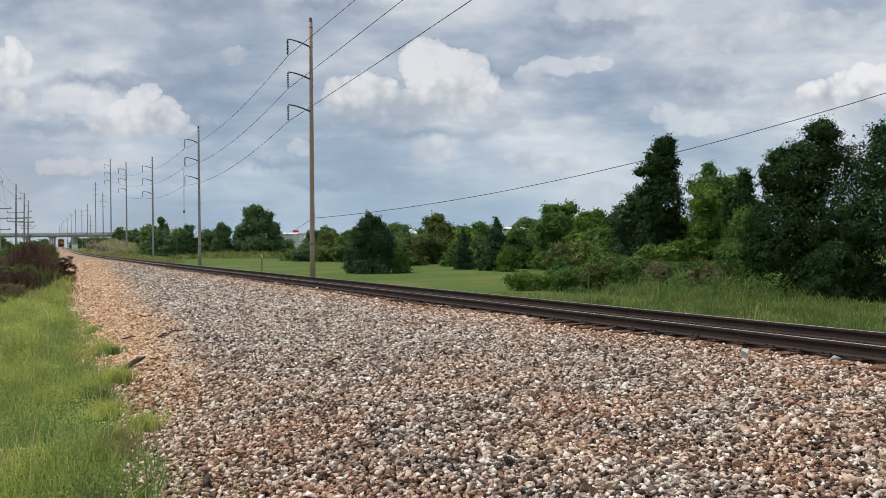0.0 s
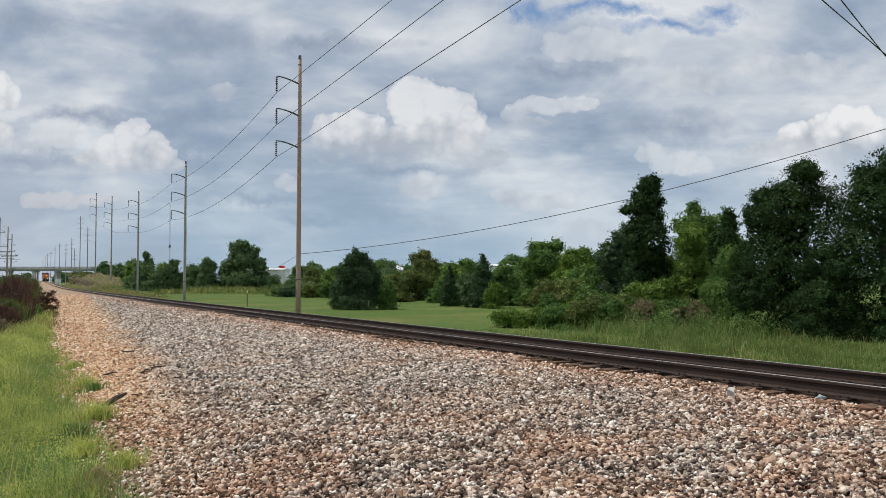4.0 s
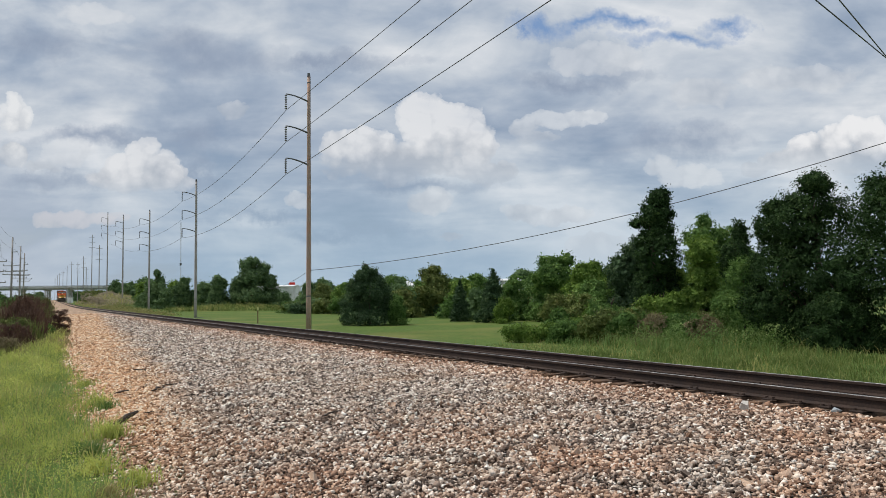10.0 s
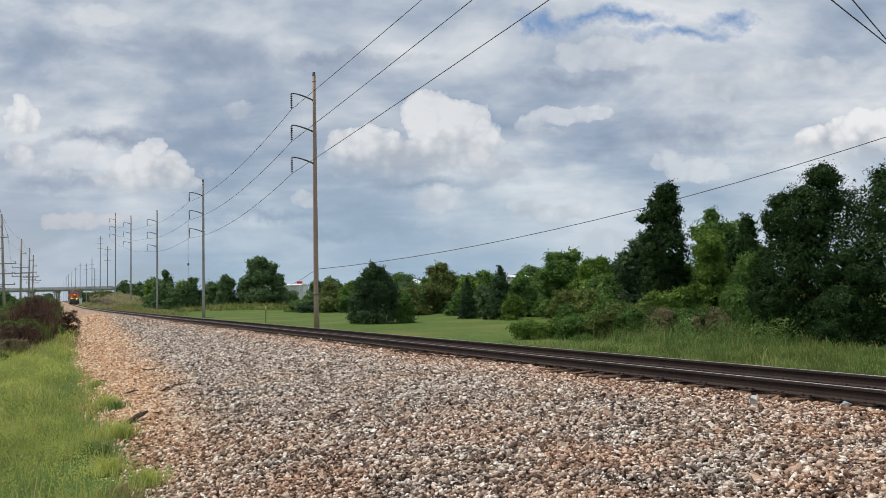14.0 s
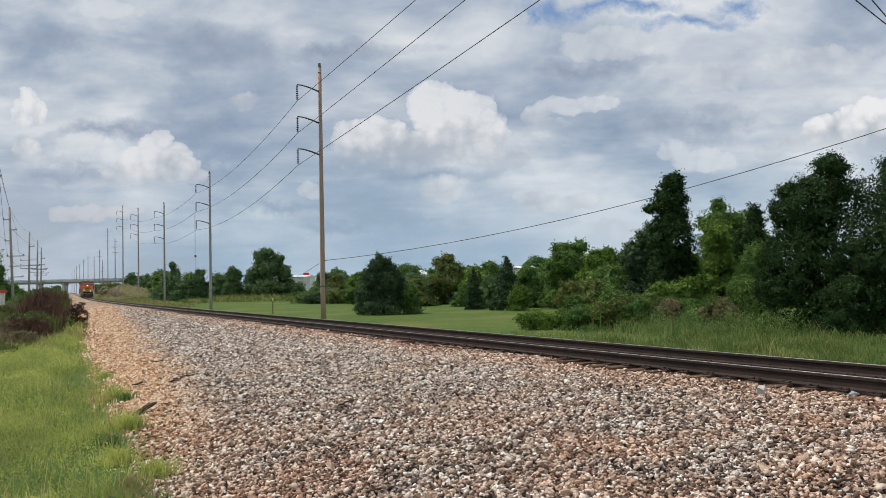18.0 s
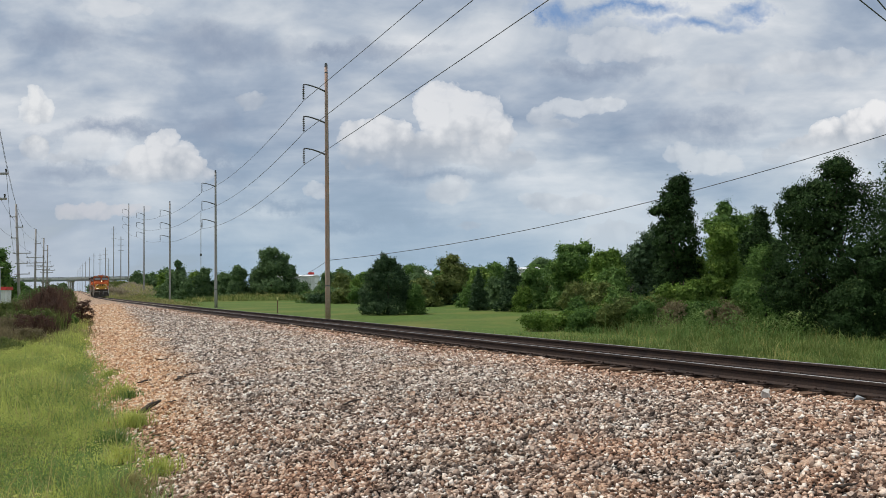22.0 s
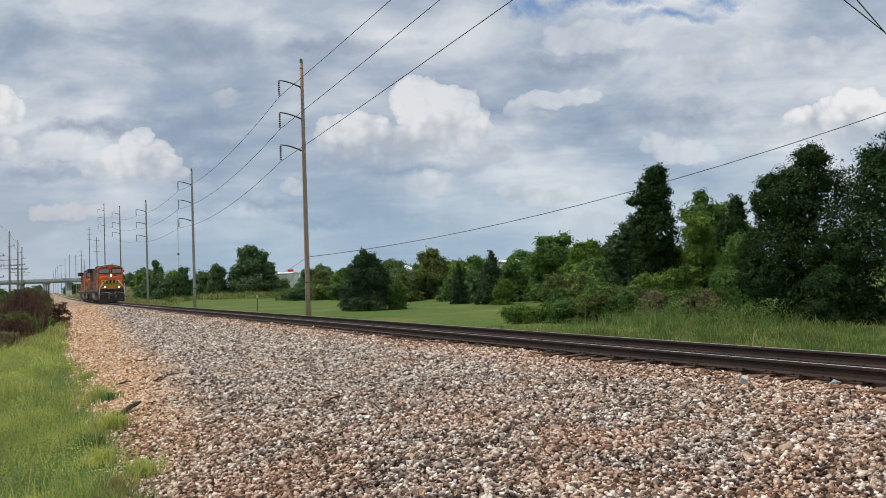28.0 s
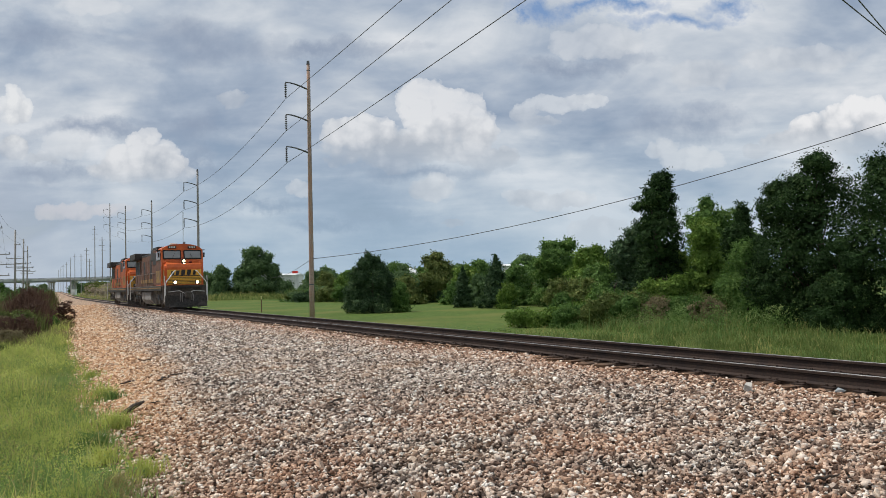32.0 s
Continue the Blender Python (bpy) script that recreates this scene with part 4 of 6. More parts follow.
def thicket():
    """The dark trees and tangled growth beyond the track."""
    T = tree
    T("broadleaf_tree", "large dense dark green tree at the thicket's end", (16.94, 36.4), 8.1, 5.0, "dark", leaf=0.068, count=26000, seed=21, lobes=[
        (0.00, 7.49, 0.88, 0.68), (-0.23, 6.45, 1.46, 1.09), (0.70, 5.83, 1.40, 1.35), (-0.96, 5.57, 1.25, 1.30), (0.08, 3.93, 2.13, 2.03), (-1.27, 3.02, 1.77, 2.08), (1.22, 2.76, 2.08, 2.18), (0.08, 1.20, 2.73, 1.09)])
    T("broadleaf_tree", "large dense dark green tree at the thicket's end", (19.41, 34.0), 8.2, 6.0, "dark", leaf=0.07, count=30000, seed=22, lobes=[
        (-0.56, 6.82, 0.83, 0.87), (0.36, 7.36, 1.07, 0.97), (-0.90, 5.49, 1.26, 1.36), (0.36, 5.12, 1.94, 1.94), (-1.21, 3.54, 1.60, 1.70), (0.12, 1.97, 2.67, 1.94), (1.82, 4.64, 1.94, 2.67)])
    T("broadleaf_tree", "dark green tree with a bushy shoulder", (15.75, 37.2), 7.0, 3.4, "dark", leaf=0.068, count=22000, seed=23, lobes=[
        (-0.05, 6.47, 0.80, 0.53), (0.72, 6.73, 0.58, 0.53), (-0.40, 5.46, 0.85, 0.96), (0.45, 4.66, 1.12, 1.38), (-0.19, 3.46, 1.38, 1.65), (-0.53, 1.87, 1.65, 1.38)])
    T("cedar_bush", "low green cedar skirting the big trees", (14.26, 38.0), 4.2, 2.8, "mid", leaf=0.055, count=14000, seed=24, cat="bush", lobes=[
        (0.00, 3.24, 0.89, 1.16), (-0.33, 1.77, 1.22, 1.27), (0.33, 0.89, 1.61, 0.89)])
    T("cedar_bush", "low dark cedar skirting the big trees", (16.6, 33.6), 4.0, 3.6, "dark", "dome", 0.06, 15000, 25, cat="bush")
    T("cedar_bush", "low dark cedar skirting the big trees", (19.2, 32.0), 3.6, 4.0, "dark", "dome", 0.06, 13000, 26, cat="bush")
    T("vine_covered_tree", "tall narrow tree overgrown with vines", (11.56, 44.0), 8.5, 2.6, "dark", leaf=0.085, count=19000, seed=27, lobes=[
        (0.36, 7.75, 0.70, 0.72), (0.16, 6.90, 1.02, 0.95), (0.26, 5.90, 1.14, 1.20), (0.06, 4.60, 1.30, 1.50), (-0.98, 6.45, 0.36, 0.26), (0.22, 2.80, 1.45, 1.60), (-0.10, 1.05, 1.75, 1.10)])
    T("broadleaf_tree", "dark rounded tree in the thicket", (11.36, 47.5), 5.9, 3.4, "cedar", leaf=0.09, count=13000, seed=28, lobes=[
        (0.00, 4.83, 1.09, 1.09), (-0.75, 3.64, 1.22, 1.49), (0.51, 3.13, 1.49, 1.70), (-0.34, 1.61, 1.87, 1.53)])
    T("broadleaf_tree", "slender green tree in the thicket", (15.76, 48.0), 7.3, 2.8, "mid", leaf=0.09, count=14000, seed=29, lobes=[
        (-0.07, 6.74, 0.55, 0.62), (-0.31, 5.81, 1.17, 0.82), (0.58, 5.64, 0.89, 1.03), (0.10, 4.27, 1.65, 1.44), (1.54, 4.78, 1.03, 2.06), (0.17, 2.21, 2.06, 1.71)])
    T("broadleaf_tree", "slender green tree in the thicket", (16.54, 45.0), 6.9, 2.6, "dark", leaf=0.09, count=9000, seed=30, lobes=[
        (0.16, 5.75, 0.45, 1.09), (-0.13, 4.14, 1.03, 1.61), (0.00, 1.89, 1.48, 1.93)])
    T("vine_tangle", "light green vines hanging over shrubs", (13.9, 42.6), 5.6, 3.6, "light", "dome", 0.10, 13000, 31, cat="vine")
    T("vine_tangle", "light green vines hanging over shrubs", (12.4, 45.0), 4.4, 3.2, "light", "dome", 0.11, 10000, 32, cat="vine")
    T("shrub", "tangled green shrub in the thicket", (9.7, 48.0), 3.6, 3.8, "mid", "bush", 0.11, 9000, 33, cat="shrub")
    T("shrub", "tangled green shrub in the thicket", (7.6, 50.0), 2.8, 3.6, "yellow", "bush", 0.10, 8000, 34, cat="shrub")
    T("shrub", "tangled green shrub in the thicket", (11.6, 42.5), 2.8, 3.2, "light", "bush", 0.10, 8000, 35, cat="shrub")
    T("shrub", "grey-green weedy shrub in front of the thicket", (10.2, 40.8), 1.9, 3.2, "yellow", "bush", 0.07, 7000, 36, cat="shrub")
    T("shrub", "grey-green weedy shrub in front of the thicket", (12.6, 39.4), 1.9, 2.6, "yellow", "bush", 0.06, 6000, 37, cat="shrub")
    T("shrub", "low leafy shrub at the meadow's edge", (4.0, 43.0), 1.1, 2.0, "light", "bush", 0.07, 5000, 38, cat="shrub")
    T("shrub", "low leafy shrub at the meadow's edge", (5.9, 43.0), 1.2, 2.4, "light", "bush", 0.08, 6000, 39, cat="shrub")
    T("shrub", "low leafy shrub at the meadow's edge", (8.0, 44.4), 2.1, 2.8, "light", "bush", 0.09, 7000, 40, cat="shrub")
    T("shrub", "tangled shrub sloping down to the meadow", (6.6, 46.6), 1.9, 2.8, "mid", "bush", 0.085, 6000, 45, cat="shrub")
    T("shrub", "tangled shrub sloping down to the meadow", (7.9, 46.2), 2.7, 2.8, "yellow", "bush", 0.085, 6500, 46, cat="shrub")
    T("shrub", "tangled shrub sloping down to the meadow", (9.0, 43.6), 2.5, 2.8, "mid", "bush", 0.08, 6500, 47, cat="shrub")
    for i, (x, y, h, w, look_) in enumerate(((6.4, 41.6, 1.5, 2.8, "mid"), (7.7, 41.0, 1.9, 2.8, "yellow"), (8.9, 40.6, 2.1, 2.8, "mid"), (10.1, 39.6, 1.7, 2.6, "olive"), (11.4, 38.6, 1.7, 2.4, "mid"), (12.4, 37.8, 1.5, 2.2, "olive"))):
        T("shrub", "grey-green weedy shrub in front of the thicket" if look_ in ("olive", "yellow") else "low leafy shrub in front of the thicket", (x, y), h, w, look_, "bush", 0.065, 6000, 340 + i, cat="shrub")
    T("shrub", "reddish brown-leaved shrub in the thicket", (7.4, 52.0), 2.6, 2.4, "brown", "bush", 0.085, 4500, 48, cat="shrub")
    T("broadleaf_tree", "green tree beside the meadow", (10.0, 75.0), 6.4, 4.4, "mid", leaf=0.14, count=8000, seed=41, lobes=[
        (-0.38, 5.51, 1.07, 0.86), (1.23, 5.73, 0.96, 0.75), (0.00, 4.34, 2.14, 1.29), (-0.91, 3.26, 1.61, 1.61), (1.23, 2.73, 1.71, 1.82), (-0.11, 1.12, 2.46, 1.39)])
    T("broadleaf_tree", "light green tree beside the meadow", (11.07, 62.0), 5.2, 3.6, "light", leaf=0.12, count=8000, seed=42, lobes=[
        (0.44, 4.54, 0.80, 0.62), (-0.58, 4.00, 0.97, 0.97), (0.89, 3.56, 0.97, 1.15), (-0.22, 2.45, 1.86, 1.42), (0.00, 0.90, 2.30, 1.33)])
    T("broadleaf_tree", "dark green tree beside the meadow", (14.0, 64.0), 5.6, 4.4, "dark", "dome", 0.15, 7000, 43)
    T("broadleaf_tree", "green tree beside the meadow", (6.6, 80.0), 4.2, 4.0, "mid", "dome", 0.16, 5000, 44)


thicket()


def meadow_trees():
    T = tree
    T("cedar_tree", "broad dark evergreen standing alone on the meadow", (-6.94, 72.2), 5.6, 5.2, "cedar", leaf=0.085, count=22000, seed=51, lobes=[
        (-0.45, 5.1, 0.45, 0.45), (0.25, 4.75, 0.5, 0.5), (-0.75, 4.45, 0.85, 0.7), (0.25, 4.1, 0.95, 0.75), (-1.15, 3.3, 1.1, 1.0), (0.0, 2.9, 1.8, 1.5), (0.95, 3.2, 0.8, 0.9), (-1.65, 1.8, 1.2, 1.3), (0.00, 1.2, 2.5, 1.4), (1.7, 1.6, 0.95, 1.3), (-2.1, 0.7, 0.8, 0.8), (2.2, 0.7, 0.75, 0.8)])
    T("cedar_bush", "low dark green evergreen beside the broad cedar", (-4.6, 71.6), 2.8, 2.0, "mid", "dome", 0.09, 5000, 52, cat="bush")
    T("round_tree", "rounded yellowish green tree", (-1.7, 103.0), 6.5, 6.6, "yellow", "dome", 0.2, 8000, 53)
    T("cedar_tree", "small dark cone-shaped evergreen", (1.3, 78.7), 3.9, 1.9, "cedar", "cone", 0.11, 4500, 54)
    T("cedar_tree", "dark pointed evergreen on the meadow", (4.4, 75.0), 4.8, 3.1, "cedar", "cone", 0.12, 8000, 55)
    T("shrub", "light green shrub before a dark evergreen", (5.2, 72.2), 2.7, 1.8, "light", "bush", 0.1, 3500, 56, cat="shrub")
    T("broadleaf_tree", "green tree at the meadow's edge", (-7.6, 119.0), 5.6, 5.6, "mid", "dome", 0.2, 5000, 57)
    T("broadleaf_tree", "green tree at the meadow's edge", (-4.2, 114.0), 4.9, 4.4, "mid", "dome", 0.2, 4500, 58)
    T("broadleaf_tree", "slender tree with an open crown", (4.0, 114.0), 5.7, 4.6, "mid", "round", 0.2, 3500, 59)
    T("broadleaf_tree", "green tree at the meadow's edge", (10.9, 99.0), 5.0, 4.2, "mid", "dome", 0.2, 4500, 60)
    T("broadleaf_tree", "light yellow-green young tree", (-17.2, 125.0), 3.9, 2.6, "light", "round", 0.17, 2500, 61)
    T("broadleaf_tree", "thin green tree at the meadow's edge", (-20.7, 130.0), 4.6, 4.4, "yellow", "round", 0.2, 3500, 62)
    T("broadleaf_tree", "dark green tree at the meadow's edge", (-24.5, 142.0), 5.3, 4.6, "far", "dome", 0.22, 4000, 63)
    T("broadleaf_tree", "green tree at the meadow's edge", (-15.5, 139.0), 5.6, 6.4, "far", "dome", 0.22, 4500, 64)
    T("broadleaf_tree", "tall round-headed dark tree above the tree line", (-40.61, 165.0), 11.0, 7.2, "far", leaf=0.24, count=8000, seed=65, lobes=[
        (0.12, 9.94, 1.77, 1.06), (-0.94, 9.00, 2.00, 1.41), (2.12, 8.29, 1.65, 1.65), (0.00, 6.64, 3.54, 2.36), (3.54, 5.70, 1.89, 1.89), (-2.59, 5.11, 1.89, 2.12), (0.59, 2.76, 4.71, 2.12)])
    for i, (x, y, h, w) in enumerate(((-47.9, 165, 7.4, 5.6), (-44.2, 167, 6.6, 5.0), (-58.5, 175, 6.9, 5.4), (-64.2, 175, 8.6, 7.4), (-54.2, 176, 5.9, 6.4), (-51.5, 170, 5.6, 5.2),
                                      (-36.8, 166, 5.4, 5.0), (-68.5, 182, 6.2, 6.5), (-33.8, 163, 3.4, 4.6), (-61.2, 172, 4.4, 5.5))):
        T("broadleaf_tree", "dark green tree in the far tree line", (x, y), h, w, "far", "dome", 0.24, 3200, 70 + i, group="far tree line")
    for i, (x, y, h, w) in enumerate(((-119.9, 300, 7.6, 11), (-139, 332, 9, 10), (-108, 285, 7.0, 10), (-99, 270, 7.5, 9), (-150, 360, 8, 11), (-90, 262, 8, 9),
                                      (-12, 165, 6.6, 8), (-3, 160, 6.0, 8), (6, 158, 6.4, 8), (14, 150, 7.0, 8), (20, 120, 6.5, 7), (22, 90, 7, 6), (-20, 168, 6.0, 7), (-28, 175, 6.4, 7), (0, 140, 5.4, 6), (15, 118, 5.6, 6), (-11, 128, 4.8, 6), (-2, 126, 4.6, 6), (17, 102, 5.6, 6), (21, 76, 5.6, 6), (24, 64, 6.4, 6), (-24, 160, 5.4, 7), (-28.8, 168, 5.0, 6), (-72, 190, 6.0, 8), (-78, 205, 6.5, 9), (-26, 150, 4.6, 8), (-19, 148, 5.2, 8), (-14, 150, 4.8, 8), (-8, 146, 5.6, 8), (-3.5, 150, 5.0, 8), (2, 148, 5.6, 8), (7, 144, 5.0, 8), (12, 140, 5.8, 8), (-6, 100, 5.0, 5.5), (-5, 96, 3.4, 4), (2.2, 96, 4.6, 5), (5.5, 92, 3.9, 5), (10.5, 88, 4.2, 5), (0.6, 90, 2.6, 3.6), (3.0, 84, 3.2, 3.4), (7.4, 82, 3.0, 3.6), (-12, 118, 4.4, 5), (-10, 108, 3.6, 5), (-46, 182, 6.0, 9), (16, 128, 6.0, 8), (15, 88, 5.4, 6), (18, 72, 5.6, 6))):
        T("broadleaf_tree", "hazy green tree in the distance", (x, y), h, w, ("far", "far", "mid", "far", "yellow", "light")[i % 6], "dome", 0.0016 * y + 0.05, 1700, 90 + i, group="distant trees")

    rr = random.Random(19)
    for i in range(34):
        x, y = -27 + 1.12 * i + rr.uniform(-0.5, 0.5), 132 - 1.28 * i + rr.uniform(-3, 3)
        T("undergrowth", "low tangled undergrowth between the meadow's trees", (x, y), rr.uniform(1.5, 2.9), rr.uniform(3.2, 4.6), ("mid", "far", "yellow", "far", "cedar")[i % 5], "bush", 0.0014 * y, 1300, 450 + i, cat="bush", group="undergrowth along the meadow")
    rr = random.Random(9)
    for i in range(17):
        u = (-70, -62, -54, -46, -38, -31, -24, -17, -11, 9, 16, 24, 33, 43, 54, 66, 80)[i]
        x, y = spot(u, 575 + rr.uniform(-25, 40))
        T("broadleaf_tree", "hazy tree beyond the road bridge", (x, y), rr.uniform(6.5, 9.5), rr.uniform(10, 15), "far", "dome", 0.7, 900, 400 + i, group="trees beyond the bridge")


meadow_trees()


def blades(name, x, y, z, h, w, material, rng, lean=0.75, parent=None):
    """Bent, tapering blades of grass."""
    n = len(x)
    t, b = rng.uniform(0, 6.283, n), rng.uniform(0, 6.283, n)
    wx, wy = np.cos(t) * w / 2, np.sin(t) * w / 2
    q = lean * h * rng.random(n) ** 0.7
    lx, ly = np.cos(b) * q, np.sin(b) * q
    o = np.zeros(n)
    v = np.stack([np.stack([x - wx, y - wy, z], 1), np.stack([x + wx, y + wy, z], 1),
                  np.stack([x - wx * 0.7 + lx * 0.35, y - wy * 0.7 + ly * 0.35, z + h * 0.55], 1), np.stack([x + wx * 0.7 + lx * 0.35, y + wy * 0.7 + ly * 0.35, z + h * 0.55], 1),
                  np.stack([x + lx, y + ly, z + h * (1 - 0.25 * lean)], 1)], 1)
    f = np.array([(0, 1, 3), (0, 3, 2), (2, 3, 4)])[None] + (np.arange(n) * 5)[:, None, None]
    ob = raw(name, v.reshape(-1, 3), f.reshape(-1, 3), material, parent)
    return ob


def left_brush():
    rr = random.Random(5)
    i = 0
    for y, u, h, w, look_ in ((48, 10.0, 2.9, 2.2, "brown"), (54, 9.5, 3.0, 2.2, "brown"), (60, 9.1, 3.1, 2.3, "brown"), (43, 10.9, 2.1, 1.9, "yellow"), (38, 11.4, 1.9, 2.0, "brown"), (33, 12.0, 1.6, 2.0, "yellow"), (28, 12.8, 1.4, 1.8, "brown"),
                              (70, 8.6, 2.6, 2.8, "mid"), (80, 8.2, 2.7, 3.0, "yellow"), (92, 7.9, 2.7, 3.4, "mid"), (110, 7.5, 2.8, 4.0, "brown"), (130, 7.2, 3.0, 4.4, "mid"), (160, 7.0, 3.2, 5.0, "far"), (200, 7.4, 3.5, 6.0, "far"),
                              (260, 8.2, 4.2, 8.0, "far"), (330, 10.0, 5.0, 10, "far"), (400, 14, 6.0, 12, "far"), (40, 13.2, 2.2, 2.6, "mid"), (50, 12.4, 2.7, 2.8, "mid"), (60, 11.6, 3.0, 3.0, "yellow"), (72, 11.0, 3.2, 3.4, "mid"), (90, 11.0, 3.4, 4.0, "mid"),
                              (29, 14.2, 1.9, 2.4, "straw"), (34, 14.2, 2.1, 2.6, "yellow"), (24, 14.4, 1.5, 2.0, "mid"), (46, 14.2, 2.6, 3.0, "brown"), (56, 11.0, 2.4, 2.2, "yellow"), (66, 9.8, 2.6, 2.4, "brown"), (20, 14.0, 1.1, 1.8, "brown"), (36, 12.6, 1.5, 2.0, "mid"), (44, 12.0, 2.0, 2.0, "brown"), (52, 11.2, 2.2, 1.8, "mid"), (25, 13.4, 1.1, 1.6, "yellow"), (39, 13.6, 1.9, 2.2, "brown"), (51, 9.3, 2.2, 2.0, "brown"), (45, 9.5, 1.9, 2.0, "brown"), (41, 9.8, 1.6, 1.9, "yellow"), (37, 10.2, 1.35, 1.8, "brown"), (33, 10.7, 1.1, 1.7, "yellow"), (57, 8.9, 2.1, 1.9, "yellow"), (63, 8.7, 2.3, 2.0, "brown"), (47, 8.8, 1.2, 1.5, "mid"), (29, 11.3, 0.9, 1.6, "brown")):
        if u > 10.6 and y < 62:
            look_, h = "olive" if i % 3 else "yellow", h * 0.8
        x, y = spot(u, y)
        tree("brush", "withered brown-leaved brush on the verge" if look_ == "brown" else "overgrown tangled brush on the verge", (x, y), h, w, look_, "bush", 0.02 + 0.0008 * y, 4600 if y < 62 else 2400, 200 + i, cat="brush", group="brush along the verge")
        i += 1
        if look_ in ("brown", "yellow", "olive", "straw") and y < 85:
            rng = np.random.default_rng(500 + i)
            n = 420
            a, r = rng.uniform(0, 6.283, n), np.sqrt(rng.random(n)) * w * 0.55
            sx, sy = x + np.cos(a) * r, y + np.sin(a) * r
            st = blades("stems", sx, sy, np.array([land(p, q) for p, q in zip(sx, sy)]) - 0.03, h * rng.uniform(0.55, 1.2, n) * (1.1 - 0.5 * r / w), np.full(n, 0.012 + 0.0005 * y), LEAF[look_], rng, 0.35)
            tagged(st, "bare upright stems among the brush", "stems", kind="stuff")
    x, y = spot(7.7, 49.0)
    tree("brown_shrub", "single withered brown shrub on the stone slope", (x, y), 1.6, 1.3, "brown", "bush", 0.055, 4200, 260, cat="shrub", lobes=[(0.0, 0.35, 0.55, 0.4), (-0.3, 0.75, 0.42, 0.42), (0.28, 0.8, 0.42, 0.42), (-0.1, 1.2, 0.36, 0.36), (0.25, 1.35, 0.25, 0.3)])
    # tall trees far behind the brush
    for i, (x, y, h, w) in enumerate(((-70.2, 118, 9.8, 5.0), (-76.8, 125, 9.7, 6), (-118, 168, 8, 10), (-240, 420, 9, 16), (-262, 450, 9, 16))):
        tree("broadleaf_tree", "green tree behind the brush", (x, y), h, w, "mid", "dome", 0.26, 4500, 270 + i)
    # pale dry brush on the bank towards the bridge
    for i, (y, u, h, w) in enumerate(((285, -8.0, 3.6, 6), (300, -11, 3.4, 7), (268, -7.2, 3.3, 5), (252, -6.8, 3.0, 4.5), (236, -7.0, 2.4, 4.5), (222, -7.5, 1.9, 4), (262, -10.5, 2.2, 6), (240, -11, 1.7, 5), (206, -8, 1.4, 4))):
        x, y = spot(u, y)
        tree("dry_brush", "pale leafless brush on the bank", (x, y), h, w, "straw" if i % 3 else "yellow", "bush", 0.2, 2200, 280 + i, cat="brush")


left_brush()


BLADE = leafy("grass blades", (0.24, 0.30, 0.08), (0.52, 0.56, 0.15), (0.66, 0.64, 0.22), 0.45, 0.6, 0.78)
BLADE_DARK = leafy("deep green grass blades", (0.10, 0.18, 0.05), (0.24, 0.34, 0.11), (0.34, 0.40, 0.16), 0.45, 0.6, 0.7)
BLADE_DULL = leafy("dull rough grass", (0.07, 0.11, 0.03), (0.19, 0.245, 0.072), (0.38, 0.40, 0.16), 0.4, 0.7, 0.6)
WEED_BROWN = leafy("brown-green feathery weed", (0.18, 0.165, 0.07), (0.34, 0.30, 0.13), (0.46, 0.40, 0.2), 0.4, 0.7)
BLADE_DRY = leafy("seeding pale grass", (0.30, 0.29, 0.10), (0.46, 0.43, 0.16), (0.55, 0.48, 0.24), 0.45, 0.7)


def grass_patch(name, label, lo, hi, u0, u1, per, h, w, material, seed, edge=0.0):
    rng = np.random.default_rng(seed)
    n = int((hi - lo) / CL * abs(u1 - u0) * per)
    y, u = rng.uniform(lo, hi, n), rng.uniform(min(u0, u1) - (1.6 if u0 > 0 else 0), max(u0, u1), n)
    x = np.array([near_rail(b) - a / CL for a, b in zip(u, y)])
    patch = np.array([noise.noise((a * 0.6, b * 0.6, seed)) for a, b in zip(x, y)])
    wob = np.array([noise.noise((b * 0.35, 0.0, seed + 2.0)) for b in y]) * edge
    start = np.full(n, min(abs(u0), abs(u1))) if u0 < 0 else u0 - 9.15 + edge_at(y)
    keep = (np.abs(x) < 0.66 * y + 1.5) & (rng.random(n) < 0.75 + 1.0 * patch) & (np.abs(u) > start + wob)
    x, y, u, patch = x[keep], y[keep], u[keep], patch[keep]
    z = np.array([land(a, b) for a, b in zip(x, y)])
    hh = h * np.exp(rng.normal(0, 0.3, len(x))) * np.clip(1 + 1.3 * patch, 0.35, 2.0)
    ob = blades(name, x, y, z - 0.03, hh, w * np.exp(rng.normal(0, 0.2, len(x))), material, rng)
    return tagged(ob, label, "grass", kind="stuff")


